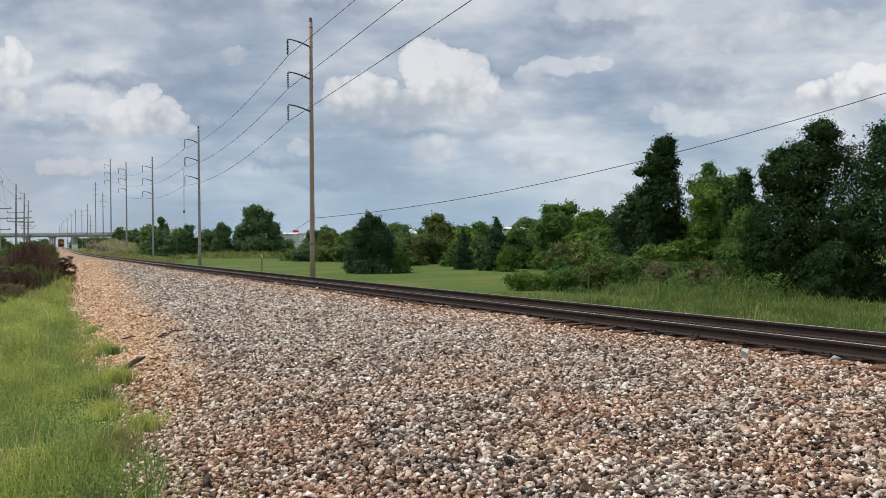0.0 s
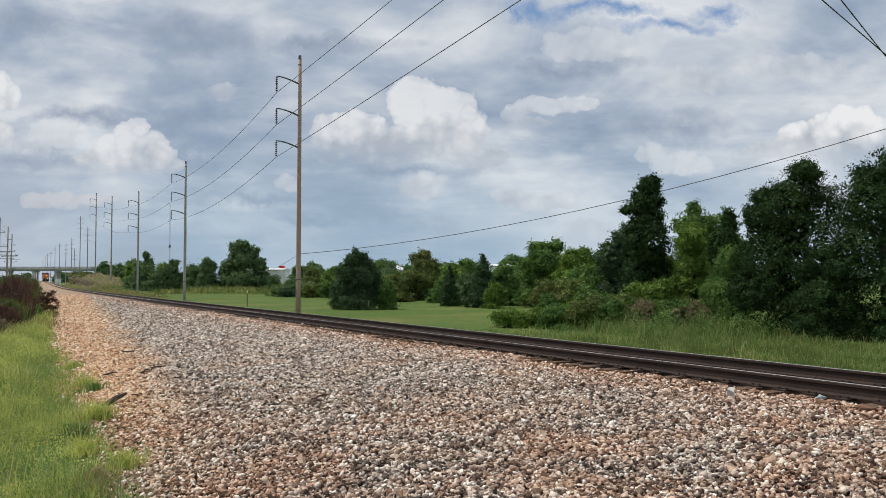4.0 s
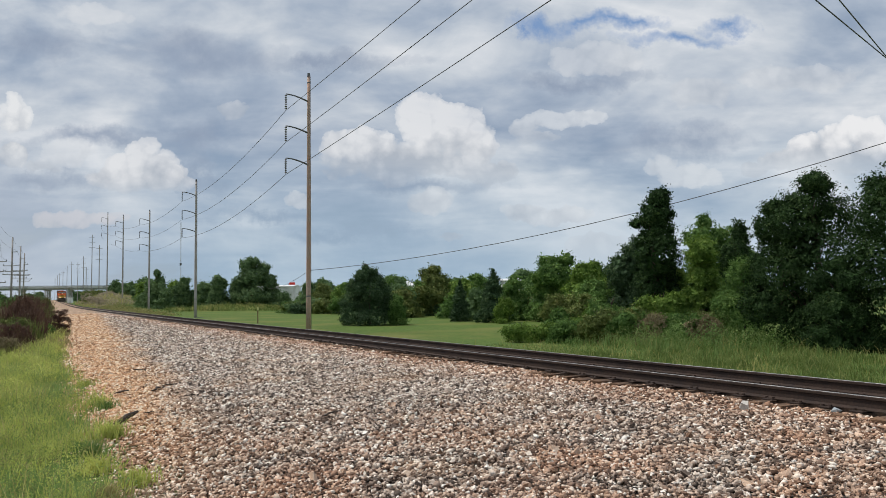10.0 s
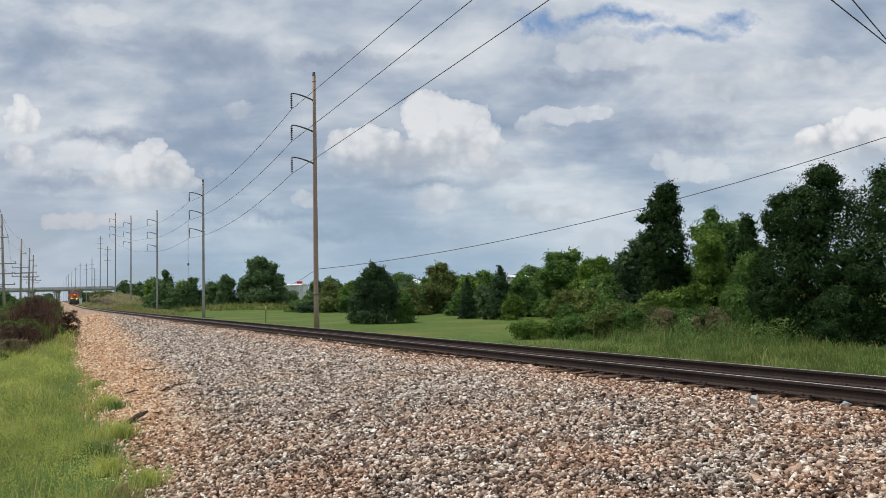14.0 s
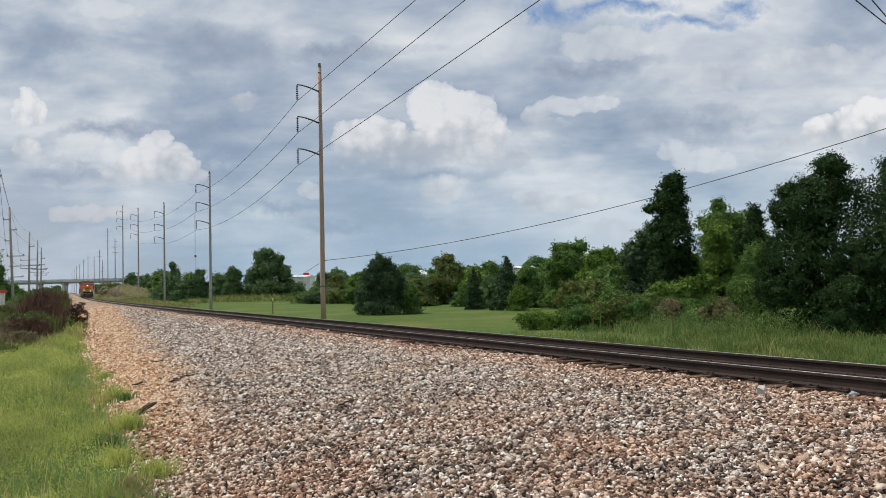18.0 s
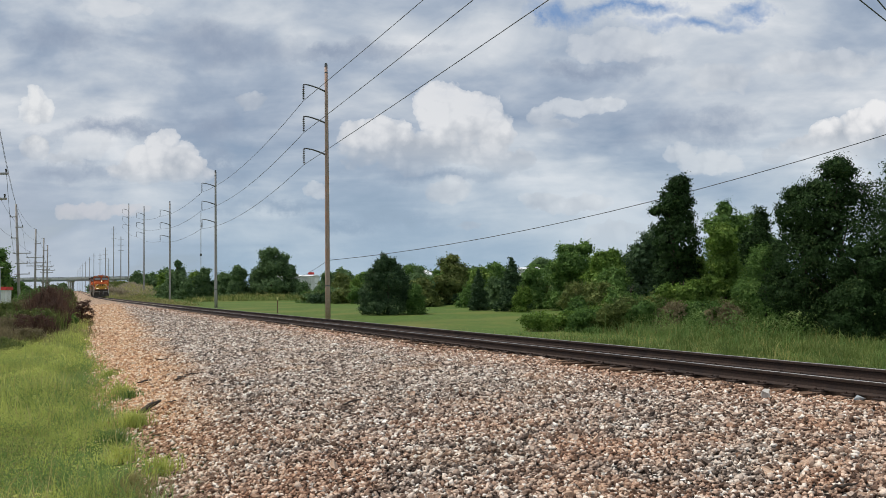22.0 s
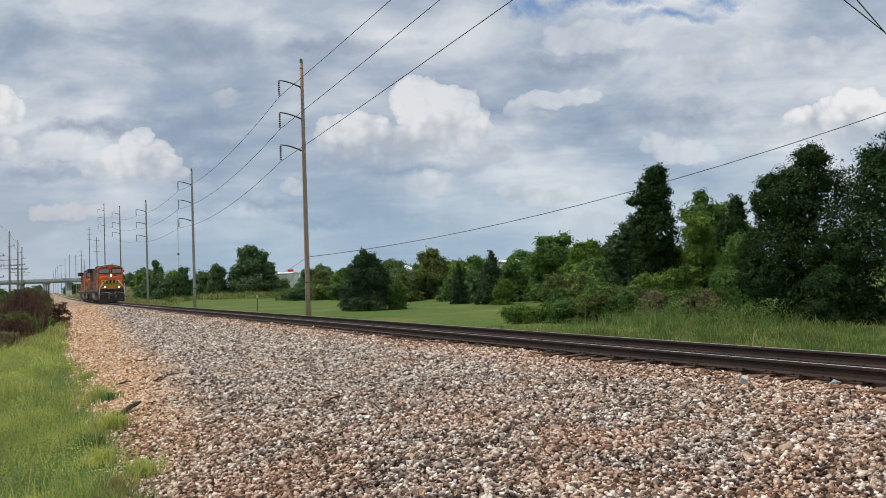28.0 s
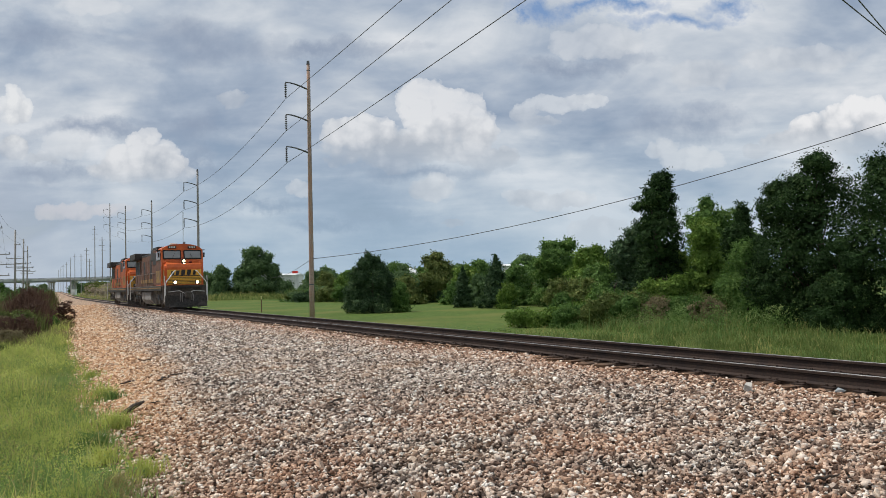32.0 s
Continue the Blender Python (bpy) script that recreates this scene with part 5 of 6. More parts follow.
def fuzz(name, label, lo, hi, u0, u1, per, top, size, material, seed):
    """The soft tops of weedy growth: many small leaves following low mounds."""
    rng = np.random.default_rng(seed)
    n = int((hi - lo) / CL * abs(u1 - u0) * per)
    y, u = rng.uniform(lo, hi, n), rng.uniform(min(u0, u1) - (1.6 if u0 > 0 else 0), max(u0, u1), n)
    x = np.array([near_rail(b) - a / CL for a, b in zip(u, y)])
    m = np.array([noise.noise((a * 0.9, b * 0.9, seed)) for a, b in zip(x, y)])
    wob = np.array([noise.noise((b * 0.7, 0.0, 3.0)) for b in y]) * 1.1
    start = u0 - 9.15 + edge_at(y) + wob
    keep = (np.abs(x) < 0.66 * y + 1.5) & (rng.random(n) < 0.7 + m) & ((u > start) | (u < 0))
    x, y, u, m = x[keep], y[keep], u[keep], m[keep]
    z = np.array([land(a, b) for a, b in zip(x, y)]) + top * np.clip(0.65 + 0.9 * m, 0.2, 1.3) * rng.random(len(x)) ** 0.5
    nd = rng.normal(size=(len(x), 3)) * 0.8 + np.array([0, 0, 0.7])
    nd /= np.linalg.norm(nd, axis=1)[:, None]
    return tagged(leaves(name, np.c_[x, y, z], nd, size, material, None, rng), label, "grass", kind="stuff")


grass_patch("verge_grass", "tall soft yellow-green grass along the stone bed", 3.5, 14, 8.8, 15, 480, 0.25, 0.010, BLADE, 1, 1.4)
grass_patch("verge_grass", "tall soft yellow-green grass along the stone bed", 14, 34, 8.9, 16, 200, 0.30, 0.018, BLADE, 2, 1.4)
grass_patch("verge_grass", "deep green grass among the yellow grass", 4, 30, 8.7, 13, 190, 0.24, 0.013, BLADE_DARK, 13, 1.2)
grass_patch("verge_grass", "tall green grass below the brush", 30, 90, 8.6, 15, 90, 0.34, 0.028, BLADE, 3, 0.9)
grass_patch("verge_grass", "green and brown weeds at the foot of the brush", 30, 80, 8.4, 11.5, 70, 0.34, 0.025, WEED_BROWN, 14, 0.9)
grass_patch("seed_grass", "pale seeding grass heads", 3.5, 26, 8.8, 14, 40, 0.42, 0.009, BLADE_DRY, 4, 0.6)
grass_patch("track_grass", "rough grass beyond the track", 8, 34, -4.4, -19, 170, 0.24, 0.018, BLADE_DULL, 5, 0.3)
grass_patch("seed_grass", "pale seeding grass beyond the track", 9, 38, -6, -20, 9, 0.34, 0.016, BLADE_DRY, 16, 0.6)
grass_patch("strap_grass", "tall bright strap-leaved grass before the thicket", 30, 40, -13, -19, 7, 0.55, 0.04, BLADE_DARK, 17, 0.6)
grass_patch("track_grass", "rough grass tufts beyond the track", 9, 40, -7, -20, 22, 0.24, 0.02, BLADE_DARK, 15, 0.6)
grass_patch("track_grass", "rough tall grass before the thicket", 34, 46, -15, -23, 80, 0.34, 0.028, BLADE_DULL, 6, 0.6)
fuzz("verge_weeds", "soft yellow-green weeds along the stone bed", 3.5, 14, 8.8, 14, 1250, 0.34, 0.014, BLADE, 31)
fuzz("verge_weeds", "soft green weeds along the stone bed", 14, 36, 8.9, 15, 340, 0.40, 0.024, BLADE, 32)
fuzz("verge_weeds", "deep green weeds at the stone bed's edge", 5, 30, 8.4, 10.6, 420, 0.28, 0.016, BLADE_DARK, 33)
fuzz("feathery_weeds", "brown-green feathery weeds at the stone bed's edge", 5, 12.5, 9.2, 10.6, 1500, 0.50, 0.010, WEED_BROWN, 34)
fuzz("feathery_weeds", "brown-green feathery weeds at the stone bed's edge", 12, 26, 9.0, 9.9, 320, 0.36, 0.014, WEED_BROWN, 35)
grass_patch("track_grass", "short rough grass beside the track", 34, 110, -4.4, -7, 40, 0.10, 0.04, BLADE_DARK, 7, 0.3)
grass_patch("mound_grass", "tall uncut grass on a low mound", 149, 164, -15, -40, 22, 0.5, 0.07, BLADE_DULL, 8, 1.0)
grass_patch("mound_grass", "pale seeding grass on a low mound", 150, 162, -16, -39, 6, 0.6, 0.06, BLADE_DRY, 18, 1.0)
grass_patch("bank_grass", "rough dry grass on the bank by the bridge", 190, 320, -5, -30, 7, 0.8, 0.14, BLADE_DRY, 9, 1.0)
fuzz("bank_weeds", "soft tan weeds on the bank by the bridge", 185, 310, -5, -16, 14, 1.3, 0.12, LEAF["straw"], 46)
grass_patch("bank_grass", "green grass among the dry growth on the bank", 190, 320, -5, -30, 3, 0.6, 0.16, BLADE_DARK, 10, 1.0)
fuzz("bank_weeds", "grey-green and tan weeds along the track's far side", 112, 205, -4.8, -10, 14, 0.9, 0.10, WEED_BROWN, 44)
fuzz("bank_weeds", "grey-green weeds along the track's far side", 112, 205, -5, -11, 9, 0.8, 0.10, LEAF["yellow"], 45)
fuzz("thicket_weeds", "grey-green weeds and brambles at the thicket's foot", 34, 42, -15.5, -20, 240, 1.3, 0.04, BLADE_DARK, 41)
fuzz("thicket_weeds", "tangled green brambles at the thicket's foot", 34, 45, -17, -24, 120, 0.8, 0.045, LEAF["mid"], 42)
fuzz("track_weeds", "low soft weeds beyond the track", 9, 40, -4.6, -18, 60, 0.16, 0.026, BLADE_DULL, 43)
grass_patch("tall_weeds", "tall pale grey-green weeds before the thicket", 34, 43, -15, -20, 90, 0.55, 0.022, BLADE_DARK, 47, 0.8)
grass_patch("tall_weeds", "tall dry weed stalks before the thicket", 34, 43, -15, -20, 14, 0.6, 0.018, BLADE_DRY, 48, 0.8)

# ---- the road bridge ----
GIRDER = surface("painted steel girder", (0.34, 0.36, 0.38), (0.42, 0.44, 0.46), 3, 0.6, 0.3, 0.02)


def make_bridge():
    ob = new("road_bridge", None)
    y0 = 500.0
    z0 = 8.8
    ob.matrix_world = pose(near_rail(y0), y0, 0, 0, 0, 6)
    tagged(ob, "long concrete road bridge across the railway", "bridge")
    part("deck", box(bmesh.new(), (170, 11, 0.5), (-25, 0, z0 + 0.95)), CONCRETE, ob)
    for k in (-4, -1.5, 1.5, 4):
        part("girder", box(bmesh.new(), (170, 0.5, 0.9), (-25, k, z0 + 0.25)), GIRDER, ob)
    for s in (-5.3, 5.3):
        par = part("parapet", box(bmesh.new(), (170, 0.3, 0.85), (-25, s, z0 + 1.6)), CONCRETE, ob)
        part("guard_rail", box(bmesh.new(), (170, 0.12, 0.12), (-25, s, z0 + 2.35)), STEEL, par)
    for x in (-95, -70, -45, -20, -4.5, 9, 22, 36, 50):
        pier = part("pier_cap", box(bmesh.new(), (1.4, 10, 0.8), (x, 0, z0 - 0.6)), CONCRETE, ob)
        for k in (-3.6, 0, 3.6):
            part("column", cyl(bmesh.new(), (x, k, -3), (x, k, z0 - 0.9), 0.55, 12), CONCRETE, pier)


make_bridge()

# ---- the locomotives ----
ORANGE = surface("weathered orange engine paint", (0.60, 0.105, 0.018), (0.70, 0.145, 0.03), 5, 0.42, 0, 0.03, (0.46, 0.085, 0.022), 0.9, 0.4)
YELLOW = surface("yellow engine paint", (0.74, 0.36, 0.03), (0.80, 0.42, 0.05), 6, 0.42, 0, 0.03, (0.6, 0.3, 0.04), 1.2, 0.4)
BLACK = surface("sooty black engine paint", (0.018, 0.018, 0.018), (0.04, 0.038, 0.036), 6, 0.6, 0, 0.05, (0.06, 0.05, 0.045), 0.8)
GRIME = surface("dusty dark running gear", (0.055, 0.048, 0.042), (0.125, 0.108, 0.092), 9, 0.85, 0.1, 0.15, (0.21, 0.175, 0.145), 1.1)
WHITE = surface("white hand-rail paint", (0.62, 0.61, 0.58), (0.76, 0.75, 0.72), 9, 0.5, 0, 0.02)
# dirt on the sides, with the side's shade mixed into the brown
GRIMY_SHADED = surface("sooty brown side paint with shade in it", (0.10, 0.048, 0.034), (0.20, 0.082, 0.046), 4, 0.7, 0, 0.05, (0.10, 0.062, 0.048), 0.8)
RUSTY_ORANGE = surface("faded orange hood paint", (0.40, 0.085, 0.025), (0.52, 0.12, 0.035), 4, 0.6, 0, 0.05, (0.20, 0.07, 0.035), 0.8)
DUSTY_YELLOW = surface("grimy yellow stripe", (0.22, 0.13, 0.04), (0.36, 0.2, 0.05), 5, 0.6, 0, 0.03, (0.12, 0.08, 0.05), 0.9)
HANDRAIL = surface("grimy hand-rail paint", (0.13, 0.10, 0.08), (0.22, 0.17, 0.13), 9, 0.6, 0, 0.02)
TANK = surface("dusty grey tank steel", (0.22, 0.205, 0.19), (0.34, 0.32, 0.295), 5, 0.8, 0.1, 0.1, (0.12, 0.10, 0.085), 1.0)
STRIPE = surface("dark green stripe", (0.02, 0.03, 0.022), (0.035, 0.045, 0.035), 9, 0.5, 0, 0.02)


def lamp_mat(name, power, colour=(1.0, 0.86, 0.62)):
    def build(n, b):
        b.inputs["Base Color"].default_value = (0.8, 0.78, 0.7, 1)
        b.inputs["Emission Color"].default_value = (*colour, 1)
        b.inputs["Emission Strength"].default_value = power
    return mat(name, build)


def glass_mat():
    def build(n, b):
        # grey base stands for the sky mirrored in the panes
        b.inputs["Base Color"].default_value = (0.20, 0.21, 0.21, 1)
        b.inputs["Roughness"].default_value = 0.08
        b.inputs["Specular IOR Level"].default_value = 0.9
    return mat("glass with sky reflection in colour", build)


LIT = lamp_mat("lit lamp lens", 9.0, (1.0, 0.74, 0.40))
UNLIT = lamp_mat("unlit lamp lens", 0.0)
GLASS = glass_mat()


def wheel_set(bm, y, r=0.53):
    for s in (-1, 1):
        cyl(bm, (s * 0.68, y, r), (s * 0.82, y, r), r, 24)
        cyl(bm, (s * 0.66, y, r), (s * 0.69, y, r), r + 0.03, 24)
    cyl(bm, (-0.7, y, r), (0.7, y, r), 0.09, 10)
    return bm


def loco(lit, label, hood=None):
    """A six-axle diesel with a wide cab. The nose is at y = 0 and it faces -y; z = 0 is the rail's top."""
    ob = new("locomotive", None)
    ob.scale = (1, 1, 1.055)
    hood = hood or GRIMY_SHADED
    tagged(ob, label, "locomotive", "locomotives of the train")
    # underframe and walkways
    part("underframe", box(bmesh.new(), (2.3, 20.6, 0.5), (0, 11.0, 1.30), 0.03), GRIME, ob)
    part("walkway", box(bmesh.new(), (3.06, 19.6, 0.10), (0, 11.6, 1.62), 0.02), GRIME, ob)
    for s in (-1, 1):
        part("side_sill", box(bmesh.new(), (0.08, 19.2, 0.30), (s * 1.49, 11.6, 1.44), 0.01), BLACK, ob)
        part("sill_stripe", box(bmesh.new(), (0.012, 18.8, 0.06), (s * 1.536, 11.6, 1.50)), DUSTY_YELLOW, ob)
    # pilot and plough
    bm = prism(bmesh.new(), [(-1.5, 0.45), (-1.5, 1.62), (1.5, 1.62), (1.5, 0.45)], "y", 0.42, 0.62)
    part("pilot", bm, GRIME, ob)
    bm = bmesh.new()
    vs = [bm.verts.new(v) for v in ((-1.5, 0.40, 0.14), (0, -0.05, 0.12), (1.5, 0.40, 0.14), (1.5, 0.44, 1.0), (0, 0.22, 0.86), (-1.5, 0.44, 1.0),
                                    (-1.5, 0.50, 0.14), (0, 0.10, 0.12), (1.5, 0.50, 0.14), (1.5, 0.52, 1.0), (0, 0.34, 0.86), (-1.5, 0.52, 1.0))]
    for f in ((0, 1, 4, 5), (1, 2, 3, 4), (7, 6, 11, 10), (8, 7, 10, 9), (0, 6, 7, 1), (1, 7, 8, 2), (5, 4, 10, 11), (4, 3, 9, 10), (0, 5, 11, 6), (2, 8, 9, 3)):
        bm.faces.new([vs[i] for i in f])
    part("snow_plough", bm, surface("dusty plough steel", (0.03, 0.028, 0.026), (0.07, 0.064, 0.058), 8, 0.8, 0.2, 0.1, (0.15, 0.135, 0.12), 1.0), ob)
    bm = box(bmesh.new(), (0.30, 0.75, 0.30), (0, 0.05, 0.98), 0.05)
    box(bm, (0.42, 0.26, 0.42), (0, -0.32, 0.98), 0.08)
    part("coupler", bm, GRIME, ob)
    part("anticlimber", box(bmesh.new(), (2.2, 0.35, 0.16), (0, 0.34, 1.54), 0.03), BLACK, ob)
    for x in (-0.42, -0.3, 0.3, 0.42):
        part("air_hose", tube(bmesh.new(), [(x, 0.38, 1.1), (x * 1.1, 0.22, 0.95), (x * 1.15, 0.18, 0.7), (x * 1.05, 0.2, 0.5)], 0.03, 6), surface("pale dusty hose", (0.2, 0.19, 0.18), (0.3, 0.28, 0.26), 10, 0.8), ob)
    part("uncoupling_lever", tube(bmesh.new(), [(-1.3, 0.36, 1.2), (-0.5, 0.3, 1.28), (-0.2, 0.2, 1.1), (0.2, 0.2, 1.1), (0.5, 0.3, 1.28), (1.3, 0.36, 1.2)], 0.022, 6), WHITE, ob)
    # steps at the four corners
    for s in (-1, 1):
        for y in (0.85, 21.4):
            st = part("step_well", box(bmesh.new(), (0.06, 0.9, 1.2), (s * 1.12, y, 0.98), 0.01), GRIME, ob)
            for k in range(4):
                part("step", box(bmesh.new(), (0.38, 0.75, 0.04), (s * 1.32, y, 0.42 + 0.33 * k), 0.006), GRIME, st)
            for e in (-0.42, 0.42):
                part("grab_rail", tube(bmesh.new(), [(s * 1.53, y + e, 0.5), (s * 1.53, y + e, 1.5), (s * 1.5, y + e * 0.9, 2.3)], 0.026, 6), WHITE if e < 0 else HANDRAIL, st)
    # nose: a wide short hood with a sloped top
    nose = prism(bmesh.new(), [(1.12, 1.67), (1.12, 2.92), (1.22, 3.16), (1.92, 3.40), (2.5, 3.40), (2.5, 1.67)], "x", -1.40, 1.40)
    bmesh.ops.bevel(nose, geom=[e for e in nose.edges if abs(e.verts[0].co.x - e.verts[1].co.x) < 1e-4 and e.verts[0].co.y < 1.95 and e.verts[1].co.y < 1.95 and max(v.co.z for v in e.verts) > 1.7], offset=0.16, segments=3, affect="EDGES")
    part("nose", nose, ORANGE, ob)
    band = part("nose_band", box(bmesh.new(), (2.46, 0.02, 1.04), (0, 1.112, 2.24), 0.008), YELLOW, ob, "yellow band across the nose")
    for z in (1.80, 1.90, 2.00, 2.10, 2.20):
        part("pinstripe", box(bmesh.new(), (2.46, 0.012, 0.028), (0, 1.1, z)), STRIPE, band)
    # the emblem as plain dark shapes: a long bar under a row of slanted blocks, tallest in the middle
    part("emblem_bar", box(bmesh.new(), (2.25, 0.014, 0.055), (0, 1.098, 2.33)), BLACK, band)
    for x, w, h in ((-0.86, 0.30, 0.26), (-0.50, 0.30, 0.32), (-0.10, 0.34, 0.38), (0.32, 0.34, 0.38), (0.72, 0.26, 0.32)):
        slant = prism(bmesh.new(), [(x - w / 2, 2.38), (x + w / 2 - 0.06, 2.38), (x + w / 2, 2.38 + h), (x - w / 2 + 0.06, 2.38 + h)], "y", 1.088, 1.102)
        part("emblem_block", slant, BLACK, band)
    for s in (-1, 1):
        part("nose_side_band", box(bmesh.new(), (0.014, 1.1, 0.86), (s * 1.405, 1.86, 2.31)), DUSTY_YELLOW, ob)
    # cab
    cab = prism(bmesh.new(), [(1.86, 3.30), (2.06, 4.12), (4.55, 4.12), (4.55, 1.67), (1.9, 1.67)], "x", -1.53, 1.53)
    part("cab", cab, ORANGE, ob)
    arch = [(-1.53, 4.11), (-1.46, 4.27), (-1.3, 4.40), (-1.05, 4.51), (-0.6, 4.61), (0, 4.64), (0.6, 4.61), (1.05, 4.51), (1.3, 4.40), (1.46, 4.27), (1.53, 4.11)]
    part("cab_roof", prism(bmesh.new(), arch, "y", 2.04, 4.62), ORANGE, ob)
    for s in (-1, 1):
        nb = part("number_board", box(bmesh.new(), (0.62, 0.06, 0.20), (s * 0.72, 2.02, 4.40), 0.02), BLACK, ob)
        for k in range(4):
            part("number_bar", box(bmesh.new(), (0.075, 0.012, 0.11), (s * 0.72 - 0.18 + 0.12 * k, 1.985, 4.40)), WHITE, nb)
        tilt = Euler((-radians(14), 0, 0))
        fr = part("windscreen_frame", box(bmesh.new(), (1.30, 0.03, 0.66), (s * 0.75, 1.955, 3.86), 0.05, tilt), BLACK, ob)
        part("windscreen", box(bmesh.new(), (1.18, 0.02, 0.54), (s * 0.75, 1.938, 3.86), 0.04, tilt), GLASS, fr)
        part("wiper", tube(bmesh.new(), [(s * 0.75, 1.83, 3.55), (s * 0.55, 1.92, 3.98)], 0.012, 4), BLACK, fr)
        for y in (2.75, 3.75):
            sf = part("side_window_frame", box(bmesh.new(), (0.03, 0.78, 0.74), (s * 1.54, y, 3.82), 0.02), BLACK, ob)
            part("side_window", box(bmesh.new(), (0.02, 0.66, 0.62), (s * 1.552, y, 3.82), 0.01), GLASS, sf)
        part("mirror", box(bmesh.new(), (0.12, 0.05, 0.34), (s * 1.66, 2.3, 3.85), 0.01), BLACK, ob)
        part("sunshade", box(bmesh.new(), (0.24, 1.9, 0.03), (s * 1.62, 3.2, 4.22)), BLACK, ob)
        part("cab_side_band", box(bmesh.new(), (0.02, 2.3, 0.86), (s * 1.535, 3.3, 2.31)), DUSTY_YELLOW, ob)
        # overlay on the orange cab; its colour holds side shade as well as dirt
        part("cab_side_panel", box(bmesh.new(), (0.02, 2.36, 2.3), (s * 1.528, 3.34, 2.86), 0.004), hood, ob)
    # lamps
    hb = part("headlight_housing", box(bmesh.new(), (0.34, 0.16, 0.56), (0.0, 1.36, 3.26), 0.05), BLACK, ob)
    for z in (3.13, 3.38):
        part("headlight", cyl(bmesh.new(), (0.0, 1.29, z), (0.0, 1.26, z), 0.095, 16), LIT if lit else UNLIT, hb, "lit headlight lens" if lit else "unlit headlight lens")
    part("nose_vent", box(bmesh.new(), (0.26, 0.05, 0.26), (0.50, 1.42, 3.22), 0.02), surface("dark red vent", (0.10, 0.015, 0.012), (0.14, 0.02, 0.015), 9, 0.6), ob)
    for s in (-1, 1):
        dl = part("ditch_light_housing", box(bmesh.new(), (0.30, 0.2, 0.30), (s * 0.80, 0.46, 1.86), 0.04), BLACK, ob)
        part("ditch_light", cyl(bmesh.new(), (s * 0.80, 0.355, 1.86), (s * 0.80, 0.33, 1.86), 0.095, 16), LIT if lit else UNLIT, dl, "lit ditch light lens" if lit else "unlit ditch light lens")
        # front hand rails
        part("front_rail", tube(bmesh.new(), [(s * 1.47, 0.42, 0.95), (s * 1.47, 0.40, 1.78), (s * 1.40, 0.41, 1.92), (s * 0.85, 0.60, 2.62), (s * 0.72, 0.72, 2.70)], 0.036, 6), WHITE, ob)
    part("roof_horn", tube(bmesh.new(), [(0.3, 3.2, 4.7), (0.3, 2.9, 4.72), (0.3, 2.7, 4.74)], [0.04, 0.05, 0.09], 8), STEEL, ob)
    part("antenna_dome", box(bmesh.new(), (0.5, 0.5, 0.14), (-0.4, 3.4, 4.68), 0.05), WHITE, ob)
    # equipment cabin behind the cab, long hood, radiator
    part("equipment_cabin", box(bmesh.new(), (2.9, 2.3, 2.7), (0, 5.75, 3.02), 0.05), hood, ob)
    part("cabin_top", box(bmesh.new(), (2.86, 2.3, 0.34), (0, 5.75, 4.40), 0.10), BLACK, ob)
    for s in (-1, 1):
        part("louvre_panel", box(bmesh.new(), (0.03, 1.8, 0.9), (s * 1.46, 5.75, 3.7), 0.01), BLACK, ob)
        part("hood_band", box(bmesh.new(), (0.014, 10.9, 0.30), (s * 0.976, 12.4, 2.1)), DUSTY_YELLOW, ob)
        for k in range(11):
            d = part("hood_door", box(bmesh.new(), (0.035, 0.90, 1.85), (s * 0.955, 7.5 + k * 1.0, 2.85), 0.012), hood if k % 4 else BLACK, ob)
            part("door_latch", box(bmesh.new(), (0.03, 0.05, 0.16), (s * 0.985, 7.85 + k * 1.0, 2.7)), STEEL, d)
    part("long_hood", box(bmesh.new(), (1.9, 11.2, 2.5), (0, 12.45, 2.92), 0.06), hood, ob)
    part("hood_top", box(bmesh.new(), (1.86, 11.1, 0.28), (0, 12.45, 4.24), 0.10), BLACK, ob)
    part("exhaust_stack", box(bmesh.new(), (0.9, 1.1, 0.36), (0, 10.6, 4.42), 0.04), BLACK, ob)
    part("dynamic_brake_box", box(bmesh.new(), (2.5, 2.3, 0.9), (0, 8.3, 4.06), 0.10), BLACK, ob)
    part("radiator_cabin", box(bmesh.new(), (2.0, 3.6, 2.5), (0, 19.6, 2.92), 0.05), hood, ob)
    part("radiator_wings", box(bmesh.new(), (3.05, 3.9, 0.55), (0, 19.5, 4.32), 0.08), BLACK, ob)
    for k in range(3):
        part("radiator_grille", box(bmesh.new(), (0.03, 1.0, 1.1), (-1.01, 18.5 + k * 1.1, 3.3), 0.01), BLACK, ob)
    # side hand rails
    for s in (-1, 1):
        rail = part("hand_rail", tube(bmesh.new(), [(s * 1.5, 4.7, 2.62), (s * 1.5, 12, 2.62), (s * 1.5, 20.9, 2.62)], 0.022, 6), HANDRAIL, ob)
        for k in range(11):
            part("stanchion", cyl(bmesh.new(), (s * 1.5, 4.8 + k * 1.6, 1.62), (s * 1.5, 4.8 + k * 1.6, 2.62), 0.02, 6), HANDRAIL, rail)
    # fuel tank, air tanks and trucks
    tank = prism(bmesh.new(), [(-1.35, 0.62), (-1.35, 1.2), (1.35, 1.2), (1.35, 0.62), (1.05, 0.26), (-1.05, 0.26)], "y", 8.6, 14.2)
    part("fuel_tank", tank, TANK, ob)
    for s in (-1, 1):
        part("air_reservoir", cyl(bmesh.new(), (s * 1.28, 14.4, 1.12), (s * 1.28, 16.2, 1.12), 0.2, 14), GRIME, ob)
